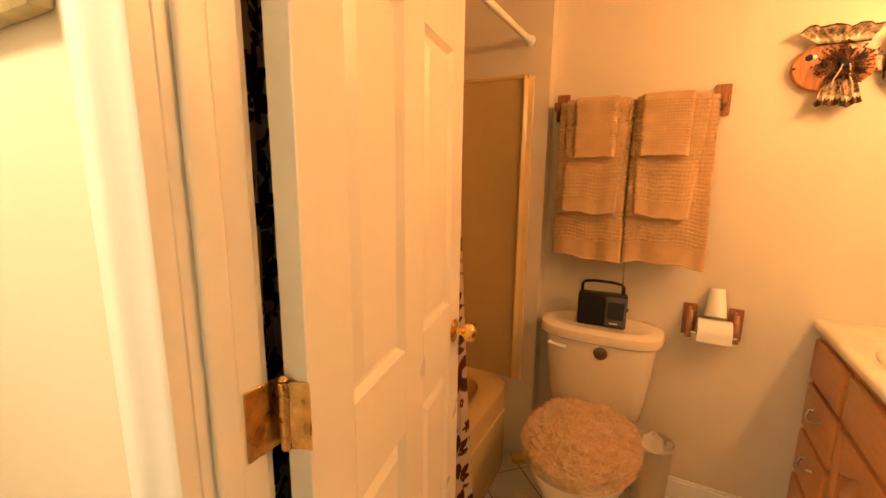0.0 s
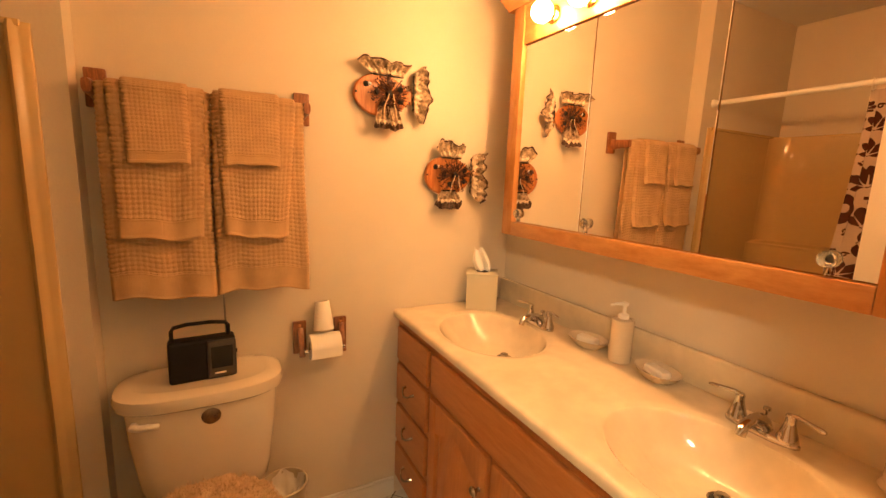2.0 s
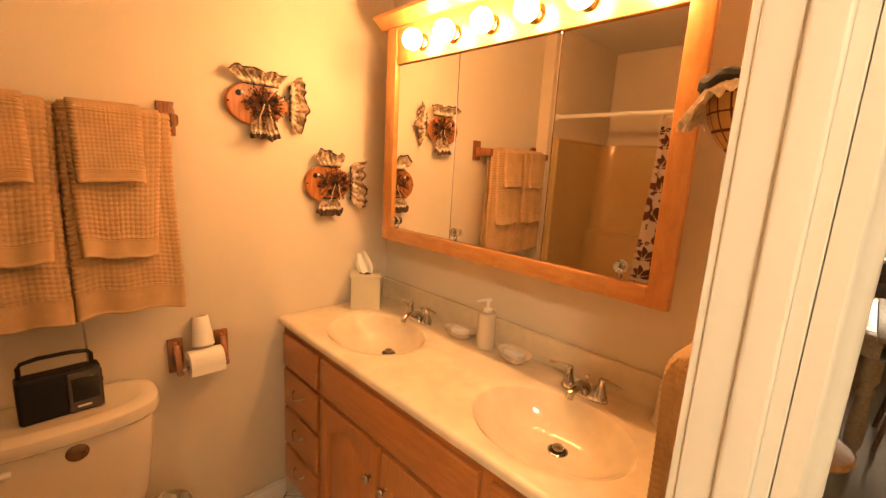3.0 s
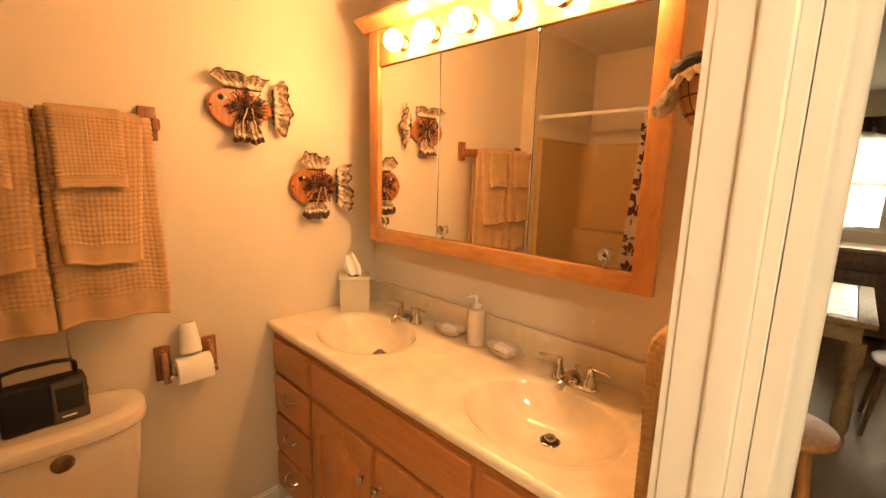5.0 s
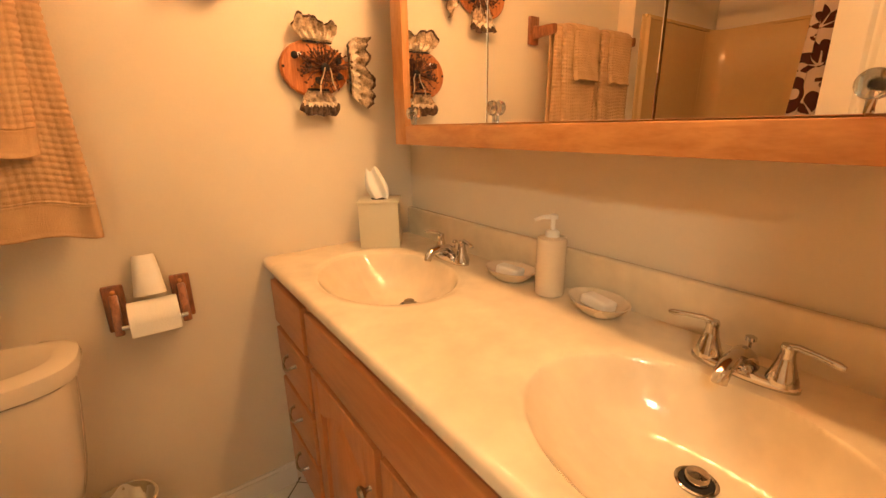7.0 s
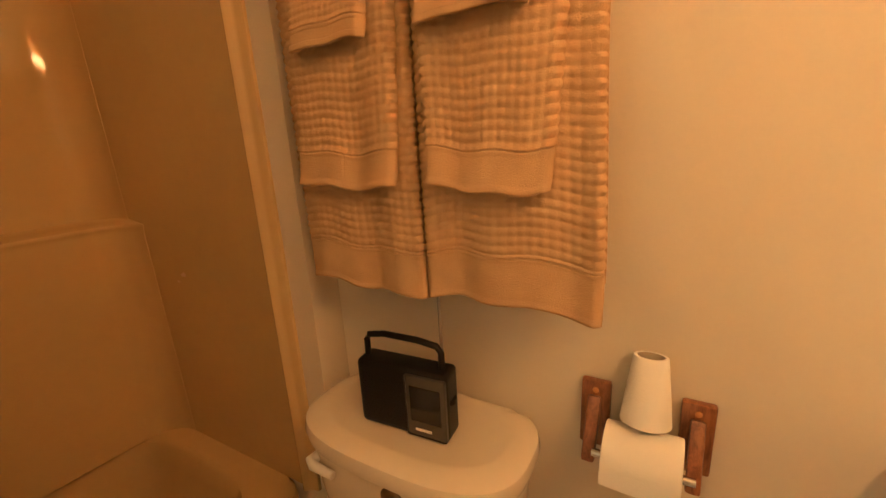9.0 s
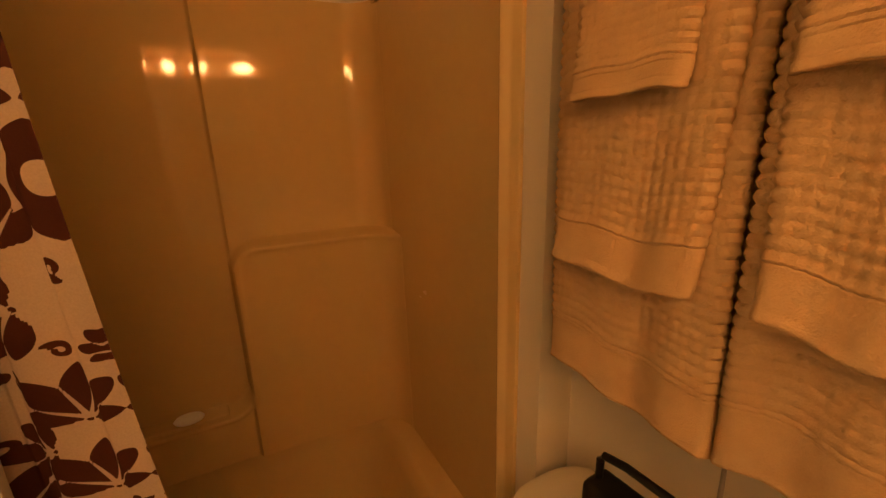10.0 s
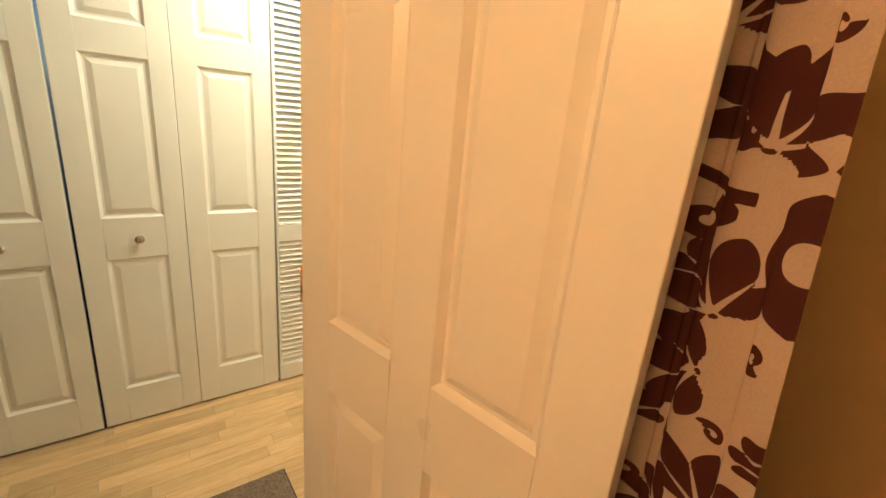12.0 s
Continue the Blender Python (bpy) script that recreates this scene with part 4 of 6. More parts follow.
def towel(name, x0, x1, front_z, back_z, out, label, category, seed, waffle=0.0012, cell=0.0140, hem=0.075, flare=0.0, top=1.605):
    """A towel folded over the bar; out is its distance from the bar's middle."""
    yb = YT - 0.105
    rr = out
    Lf, Lb = top - front_z, top - back_z
    arc = math.pi * rr
    tot = Lf + arc + Lb
    nu = max(12, int((x1 - x0) / 0.0026))
    nv = max(30, int(tot / 0.0030))
    rnd = random.Random(seed)
    p1, p2 = rnd.uniform(0, 6), rnd.uniform(0, 6)
    back_y = YT - 0.008

    def f(u, v):
        s = v * tot
        w = x1 - x0
        x = x0 + u * w
        if s < Lf:
            z, nx = front_z + s, -1.0
            y = yb - rr
        elif s < Lf + arc:
            a = (s - Lf) / rr
            y, z = yb - rr * math.cos(a), top + (0.006 + 0.45 * rr) * math.sin(a)
            nx = -math.cos(a)
        else:
            z = top - (s - Lf - arc)
            y, nx = yb + rr, 1.0
        d = min(1.0, max(0.0, (top - z) / 0.5))
        inhem = s < hem
        g = 0.0
        if not inhem and s < Lf + arc:
            g = waffle * (math.sin(2 * math.pi * u * w / cell) * 0.5 + math.sin(2 * math.pi * s / cell) * 0.8)
        if s < 0.008:
            g += 0.0018
        if abs(s - hem) < 0.004:
            g += 0.0012
        wave = (0.006 * d * math.sin(38 * x + 1.2 * d) + 0.003 * d * math.sin(75 * x + 0.5)) if s < Lf else 0.004 * d * math.sin(6 * u + p2)
        if s < Lf:
            y -= 0.012 * max(0.0, 1 - s / 0.10) ** 2 * (1 if out > 0.02 else 0)
        y += nx * g + (wave * (0.8 if s < Lf else 0.5))
        if s >= Lf + arc:
            y = min(y, YT - 0.008)
        z += (0.006 * math.sin(5 * u + p1) + 0.004 * math.sin(12 * u + p2)) * d if s < Lf else 0
        if s < Lf + arc:
            rim = min(u, 1 - u) * w
            y += 0.012 * max(0.0, 1 - rim / 0.010) ** 2
            if not inhem and rim < 0.012:
                x += math.copysign(0.0016, u - 0.5) * math.sin(2 * math.pi * s / cell)
        x += (u - 0.5) * flare * d + 0.004 * math.sin(8 * z + p1) * (1 if u > 0.5 else 0.5)
        return (x, y, z)
    t = thing(name, ((x0 + x1) / 2, yb, top), label, category, "towels on the bar")
    k = hem / tot
    for nm, a, b, rows in (("hem_band", 0.0, k, 18), ("waffle_cloth", k, 1.0, nv)):
        bm = bmesh.new()
        grid(bm, nu, rows, lambda u, v: f(u, a + (b - a) * v))
        ob = part(nm, bm, M_TERRY, t)
        md = ob.modifiers.new("thickness", 'SOLIDIFY')
        md.thickness, md.offset = 0.006, 0.0
    return t


towel("bath_towel", 0.182, 0.446, 1.014, 1.06, 0.018, "tan waffle bath towel folded over the bar", "towel", 1, flare=0.0)
towel("bath_towel", 0.456, 0.716, 1.016, 1.06, 0.018, "tan waffle bath towel folded over the bar", "towel", 2, flare=0.012)
towel("hand_towel", 0.208, 0.430, 1.198, 1.22, 0.036, "tan waffle hand towel over a bath towel", "towel", 3, hem=0.055, flare=-0.020)
towel("hand_towel", 0.460, 0.682, 1.196, 1.22, 0.036, "tan waffle hand towel over a bath towel", "towel", 4, hem=0.055, flare=-0.050)
towel("washcloth", 0.246, 0.396, 1.411, 1.43, 0.053, "tan waffle washcloth over a hand towel", "towel", 5, hem=0.03, cell=0.0105, waffle=0.0011, flare=-0.014)
towel("washcloth", 0.480, 0.640, 1.416, 1.43, 0.053, "tan waffle washcloth over a hand towel", "towel", 6, hem=0.03, cell=0.0105, waffle=0.0011, flare=-0.014)

# ---- hall, closets and what shows of the dining room ----
def bifold(x0, x1, knob_x):
    ob = thing("closet_door", ((x0 + x1) / 2, YC, 0), "white panelled bifold closet door, closed", "closet door", "hall closet doors", "structure")
    xm = (x0 + x1) / 2
    for a, b in ((x0 + 0.002, xm - 0.001), (xm + 0.001, x1 - 0.002)):
        w = b - a
        m = Matrix.Translation((a, YC - 0.016, 0.012))
        panelled("leaf", w, 2.02, 0.032, ((0.075, w - 0.085),), ((0.17, 0.775), (0.945, 1.555), (1.665, 1.93)), M_CLOSET, ob, m, 0.009)
    bm = bmesh.new()
    lathe(bm, [(0.010, 0), (0.007, 0.008), (0.016, 0.018), (0.017, 0.024), (0.010, 0.030), (0.001, 0.031)], seg=16, m=Matrix.Translation((knob_x, YC, 0.869)) @ Vector((0, 1, 0)).to_track_quat('Z', 'Y').to_matrix().to_4x4())
    part("knob", bm, M_CHROME, ob, "small nickel knob")


bifold(-0.034, 0.708, 0.506)
bifold(0.714, 1.456, 0.913)
lou = thing("louvre_door", (-0.25, YC, 0), "white louvred closet door, closed", "closet door", "hall closet doors", "structure")
bm = bmesh.new()
for a, b in ((-0.052, -0.040), (-0.47, -0.40)):
    box(bm, a, b, YC - 0.032, YC, 0.012, 2.03, 0.002, 1)
for a, b in ((0.012, 0.10), (0.80, 0.885), (1.95, 2.03)):
    box(bm, -0.40, -0.052, YC - 0.032, YC, a, b)
part("door_leaf", bm, M_CLOSET, lou)
sl = bmesh.new()
box(sl, -0.40, -0.052, -0.017, 0.017, -0.0035, 0.0035, 0.002, 1)
me = bpy.data.meshes.new("slat")
sl.to_mesh(me)
sl.free()
me.materials.append(M_CLOSET)
for z in [0.115 + 0.028 * k for k in range(25)] + [0.90 + 0.028 * k for k in range(38)]:
    o = new("slat", me)
    o.matrix_basis = Matrix.Translation((0, YC - 0.016, z)) @ Matrix.Rotation(radians(-48), 4, 'X')
    o.parent, o.matrix_parent_inverse = lou, world_of(lou).inverted()

bm = bmesh.new()
box(bm, -1.72, 6.6, -2.6, YH, -0.06, -0.012)
box(bm, XV + 0.12, 6.6, YH, 3.2, -0.06, -0.012)
floor_hall = solid("floor_hall", bm, M_GAP_SHADE, "pale laminate floor", "floor", kind="structure")
bm = bmesh.new()
box(bm, XB - 0.12, XV + 0.12, YH, YT + 0.12, -0.06, -0.004)
floor = solid("floor", bm, M_GROUT, "white tiles laid on the diagonal with dark grout", "floor", kind="structure")

# Unseen lamp added to account for the bright hall; form and place are chosen.
dome = thing("added_ceiling_light", (-0.22, -0.02, HC), "lit dome ceiling light added out of view for the hall", "ceiling light")
bm = bmesh.new()
lathe(bm, [(0.150, 0), (0.150, -0.015), (0.140, -0.018)], (-0.22, -0.02, HC - 0.001), 32)
part("rim", bm, M_BRASS, dome)
bm = bmesh.new()
lathe(bm, [(0.138, -0.014), (0.130, -0.045), (0.10, -0.070), (0.05, -0.084), (0.001, -0.088)], (-0.22, -0.02, HC), 32, cap=(False, True))
part("shade", bm, M_ADDED_DOME, dome)

# dining room end
wall("wall_dining_far", (6.5, 6.62, -2.6, -0.55, 0, HC), (6.5, 6.62, 1.35, 3.2, 0, HC), (6.5, 6.62, -0.55, 1.35, 0, 1.02), (6.5, 6.62, -0.55, 1.35, 2.0, HC))
wall("wall_dining_side", (XV + 0.12, 6.62, 3.2, 3.3, 0, HC))
wall("wall_dining_side_near", (2.1, 6.62, -2.7, -2.6, 0, HC), (2.0, 2.1, -2.6, YC - 0.13, 0, HC))

# ---- paper holder ----
tp = thing("toilet_paper_holder", (0.79, YT, 0.79), "stained oak toilet paper holder", "paper holder")
for x in (0.709, 0.860):
    bm = bmesh.new()
    box(bm, x - 0.024, x + 0.024, YT - 0.016, YT - 0.0005, 0.730, 0.856, 0.005, 2)
    part("rosette", bm, M_OAK, tp)
    bm = bmesh.new()
    box(bm, -0.0105, 0.0105, -0.008, 0.008, -0.055, 0.052, 0.005, 2, Matrix.Translation((x, YT - 0.044, 0.786)) @ Matrix.Rotation(radians(-25), 4, 'X'))
    part("arm", bm, M_OAK, tp)
    bm = bmesh.new()
    lathe(bm, [(0.0055, 0), (0.005, 0.002), (0.001, 0.003)], seg=10, m=Matrix.Translation((x, YT - 0.016, 0.840)) @ Matrix.Rotation(radians(90), 4, 'X'))
    part("screw_plug", bm, M_FRAME, tp)
bm = bmesh.new()
tube(bm, [(0.715, YT - 0.068, 0.757), (0.863, YT - 0.068, 0.757)], 0.007, 12)
part("spindle", bm, M_CHROME, tp)


def roll(name, r0, r1, w, m, label, sheet=False, taper=0.0):
    t = thing(name, m.translation, label, "toilet paper")
    bm = bmesh.new()
    lathe(bm, [(r1, -w / 2), (r0 + taper - 0.001, -w / 2), (r0 + taper, -w / 2 + 0.001), (r0 + 0.0004, 0), (r0 - taper, w / 2 - 0.001), (r0 - taper - 0.001, w / 2), (r1, w / 2)], seg=40, m=m, cap=(False, False))
    part("paper", bm, M_PAPER, t)
    bm = bmesh.new()
    lathe(bm, [(r1, -w / 2 + 0.0005), (r1, w / 2 - 0.0005), (r1 - 0.0012, w / 2 - 0.0005), (r1 - 0.0012, -w / 2 + 0.0005), (r1, -w / 2 + 0.0005)], seg=32, m=m, cap=(False, False))
    part("cardboard_core", bm, M_CARD, t, "grey cardboard tube")
    if sheet:
        bm = bmesh.new()
        grid(bm, 6, 8, lambda u, v: (m.translation.x - w / 2 + u * w, m.translation.y - r0 - 0.0012 - 0.002 * v * math.sin(3 * u), m.translation.z - v * 0.030))
        part("loose_sheet", bm, M_PAPER, t)
    return t


roll("toilet_roll", 0.046, 0.019, 0.110, pose(0.789, YT - 0.068, 0.772, 0, 90, 0), "white toilet roll on the wooden holder", True)
roll("spare_toilet_roll", 0.031, 0.020, 0.105, pose(0.789, YT - 0.040, 0.879, -12, 0, 0), "nearly used toilet roll stood above the holder", taper=0.006)

# ---- radio ----
rad = thing("portable_radio", (0.398, 2.165, 0.749), "small black portable radio with a carry handle", "radio")
RM = pose(0.398, 2.169, 0.7488, 0, 0, 4) @ Matrix.Diagonal((1, 1, 1.06, 1))
bm = bmesh.new()
box(bm, -0.092, 0.092, -0.026, 0.026, 0.0, 0.126, 0.012, 4, RM)
part("case", bm, M_DARK, rad)
bm = bmesh.new()
for k in range(22):
    for j in range(16):
        x, z = -0.084 + k * 0.0045, 0.018 + j * 0.0055
        if (k + j) % 2 == 0:
            box(bm, x, x + 0.0028, -0.0272, -0.0258, z, z + 0.0028, 0, 1, RM)
part("speaker_grille", bm, M_DARK, rad, "perforated black grille")
bm = bmesh.new()
box(bm, 0.012, 0.092, -0.0295, -0.024, 0.004, 0.119, 0.006, 3, RM)
part("front_plate", bm, M_PLATE, rad, "dark grey tuner plate")
bm = bmesh.new()
box(bm, 0.022, 0.082, -0.0312, -0.029, 0.034, 0.100, 0.001, 1, RM)
part("tuner_window", bm, M_SCREEN, rad, "dark tuning dial window")
bm = bmesh.new()
box(bm, 0.030, 0.062, -0.0308, -0.029, 0.016, 0.021, 0.0005, 1, RM)
part("name_strip", bm, M_WHITEPL, rad, "pale unreadable lettering strip")
bm = bmesh.new()
lathe(bm, [(0.014, -0.004), (0.014, 0.004)], seg=20, m=RM @ Matrix.Translation((0.084, 0, 0.070)))
part("tuning_wheel", bm, M_DARK, rad)
bm = bmesh.new()
hp = [(-0.080, 0, 0.120), (-0.080, 0, 0.154), (-0.074, 0, 0.164), (-0.04, 0, 0.170), (0.03, 0, 0.169), (0.066, 0, 0.164), (0.074, 0, 0.154), (0.074, 0, 0.120)]
tube(bm, [RM @ Vector(p) for p in hp], 0.006, 10)
part("carry_handle", bm, M_DARK, rad)
bm = bmesh.new()
tube(bm, [RM @ Vector((0.070, 0.012, 0.11)), RM @ Vector((0.068, 0.014, 0.20)), RM @ Vector((0.066, 0.016, 0.262))], 0.002, 8, [0.0036, 0.0030, 0.0022])
part("antenna", bm, M_SILVER, rad, "raised telescopic antenna")

# ---- on the counter ----
tb = thing("tissue_box", (1.452, 2.210, ZK), "cream metal tissue box cover with a tissue", "tissue box")
TM = pose(1.458, 2.212, ZK, 0, 0, -33) @ Matrix.Diagonal((1.13, 1.13, 1.10, 1))
bm = bmesh.new()
box(bm, -0.057, 0.057, -0.057, 0.057, 0.0, 0.136, 0.003, 2, TM)
part("cover", bm, M_TISSUEBOX, tb)
bm = bmesh.new()
box(bm, -0.061, 0.061, -0.061, 0.061, 0.134, 0.141, 0.002, 2, TM)
part("cover_top", bm, M_TISSUEBOX, tb)
# the cover is closed; this disc paints the slot's shade on it
bm = bmesh.new()
lathe(bm, [(0.025, 0.1412), (0.025, 0.1418), (0.001, 0.1418)], seg=20, m=TM)
part("slot", bm, M_GAP_SHADE, tb, "flat dark disc for the shade in the slot")


def tissue(u, v):
    z = 0.140 + v * 0.090
    w = 0.016 + 0.026 * math.sin(math.pi * min(1, v * 0.75 + 0.1)) * (1 - 0.75 * v)
    a = (u - 0.5) * 2
    return TM @ Vector((a * w - 0.016 * v, 0.012 * math.sin(5 * a + 3 * v) * (1 - 0.5 * v), z + 0.008 * math.sin(4 * a) * v))


bm = bmesh.new()
grid(bm, 24, 20, tissue)
part("tissue", bm, M_PAPER, tb, "white tissue sticking up")

for y, rot in ((1.690, 8), (1.430, -12)):
    d = thing("soap_dish", (1.555, y, ZK), "oval beige ceramic dish with a soap bar", "soap dish", "soap dishes")
    dm = pose(1.552, y, ZK, 0, 0, rot) @ Matrix.Diagonal((0.82, 1.1, 1, 1))
    bm = bmesh.new()
    lathe(bm, [(0.001, 0.002), (0.034, 0.0), (0.040, 0.003), (0.056, 0.018), (0.064, 0.028), (0.066, 0.030), (0.063, 0.030), (0.052, 0.020), (0.038, 0.010), (0.001, 0.008)], seg=36, m=dm)
    part("dish", bm, M_CERAMIC, d)
    s = tagged(part("soap_bar", box(bmesh.new(), -0.020, 0.020, -0.034, 0.034, 0.010, 0.033, 0.009, 4, pose(1.550, y, ZK + 0.002, 4, 3, rot + 6)), M_SOAP), "white soap bar lying in the dish", "soap", "soap bars")

pump = thing("soap_dispenser", (1.555, 1.562, ZK), "beige ribbed soap dispenser with a white pump", "soap dispenser")
bm = bmesh.new()
prof = [(0.030, 0.0), (0.033, 0.002), (0.034, 0.006)] + [(0.0335 + 0.0008 * (k % 2), 0.008 + 0.004 * k) for k in range(30)] + [(0.034, 0.130), (0.033, 0.136), (0.022, 0.139), (0.001, 0.1395)]
lathe(bm, prof, (1.555, 1.562, ZK), 32)
part("bottle", bm, M_CERAMIC, pump)
bm = bmesh.new()
lathe(bm, [(0.016, 0.138), (0.016, 0.150), (0.012, 0.153), (0.006, 0.155), (0.005, 0.178), (0.011, 0.180), (0.011, 0.188), (0.004, 0.191)], (1.555, 1.562, ZK), 20)
tube(bm, [(1.555, 1.562, ZK + 0.184), (1.535, 1.575, ZK + 0.184), (1.520, 1.585, ZK + 0.178)], 0.0045, 10, [0.006, 0.005, 0.004])
part("pump_head", bm, M_WHITEPL, pump, "white pump head")

th = thing("toothbrush_holder", (1.570, 0.925, ZK), "beige ceramic toothbrush holder with a dark brush", "toothbrush holder")
bm = bmesh.new()
prof = [(0.042, 0.0), (0.044, 0.004), (0.040, 0.012)] + [(0.038 - 0.00015 * k + 0.0006 * (k % 2), 0.014 + 0.004 * k) for k in range(22)] + [(0.0355, 0.104), (0.0365, 0.108), (0.035, 0.112), (0.001, 0.1125)]
lathe(bm, prof, (1.570, 0.925, ZK), 36)
part("cup", bm, M_CERAMIC, th)
# four dark discs on the solid cup top paint the holes' shade
for k in range(4):
    a = radians(45 + 90 * k)
    bm = bmesh.new()
    lathe(bm, [(0.0075, 0.1126), (0.0075, 0.1132), (0.001, 0.1132)], (1.570 + 0.021 * math.cos(a), 0.925 + 0.021 * math.sin(a), ZK), 14)
    part("hole", bm, M_GAP_SHADE, th, "flat dark disc for the shade in a brush hole")
br = thing("toothbrush", (1.563, 0.930, ZK + 0.1), "dark-headed brush standing in the holder", "toothbrush")
bm = bmesh.new()
tube(bm, [(1.566, 0.930, ZK + 0.11), (1.565, 0.931, ZK + 0.145)], 0.005, 10)
part("handle", bm, M_GLASS, br, "clear handle")
bm = bmesh.new()
box(bm, -0.009, 0.009, -0.011, 0.011, 0.0, 0.048, 0.004, 3, pose(1.565, 0.931, ZK + 0.143, 3, -3, 25))
part("head", bm, M_NAVY, br, "dark blue head")


# ---- wooden fish with cloth fins ----
def fin(parent, name, bx, bz, ang, gather, hem, height, y, seed, cloth, slant=0.0, bulge=0.2, skirt=0.0, pleats=6):
    """A strip of cloth gathered along one edge and fanned out in pleats; ang is the way it opens."""
    rnd = random.Random(seed)
    ph, q = rnd.uniform(0, 6), rnd.uniform(0, 6)
    dx, dz = math.cos(radians(ang)), math.sin(radians(ang))

    def f(u, v, lift=0.0):
        w = 2 * u - 1
        crumple = noise.noise((u * 5 + seed, v * 1.5, 3.1))
        lobes = 0.17 * math.sin(2 * math.pi * 1.3 * u + ph) + 0.10 * math.sin(2 * math.pi * 3.1 * u + q) + 0.16 * crumple + 0.05 * noise.noise((u * 40, seed, 0))
        lobes *= 0.4 if skirt else 1.0
        along = height * v * (1 + lobes + bulge * (1 - w * w))
        across = w * (gather + (hem - gather) * max(0.0, v) ** 0.75) * (1 + 0.06 * math.sin(q + 5 * v)) + slant * v + 0.006 * v * crumple
        fold = math.sin(2 * math.pi * (pleats * u + 0.9 * crumple) + 1.2 * v + ph)
        dy = 0.006 + (0.003 + 0.006 * v) * (1 + fold * (0.5 + 0.8 * abs(noise.noise((u * 3, seed, 1))))) + 0.006 * v * (1 + math.sin(2 * math.pi * 1.7 * u + q)) + 0.007 * noise.noise((u * 9 + seed, v * 4, 0))
        return (bx + dx * along - dz * across, y - max(0.002, dy) - lift, bz + dz * along + dx * across)
    bm = bmesh.new()
    grid(bm, 140, 18, f)
    o = part(name, bm, cloth, parent)

    def strip(v0, v1, lift, mt, nm, label, wob=0.0):
        b = bmesh.new()
        grid(b, 160, 6, lambda u, v: f(u, v0 + (v1 - v0) * v + wob * math.sin(2 * math.pi * 11 * u + seed) * v, lift))
        part(nm, b, mt, o, label)
    strip(-0.02, 0.07, 0.004, M_NAVY, "gathered_edge", "dark stitched edge")
    if skirt:
        strip(skirt, 1.02, 0.0025, M_CALICO, "hem", "dark calico hem")
        strip(skirt - 0.10, skirt + 0.05, 0.005, M_LACE_PALE, "lace_trim", "pale lace trim", 0.05)
    else:
        strip(0.93, 1.02, 0.002, M_CALICO, "hem", "dark cloth edge")
        strip(0.16, 0.40, 0.003, M_LACE_PALE, "lace_trim", "pale lace trim", 0.07)
    return o


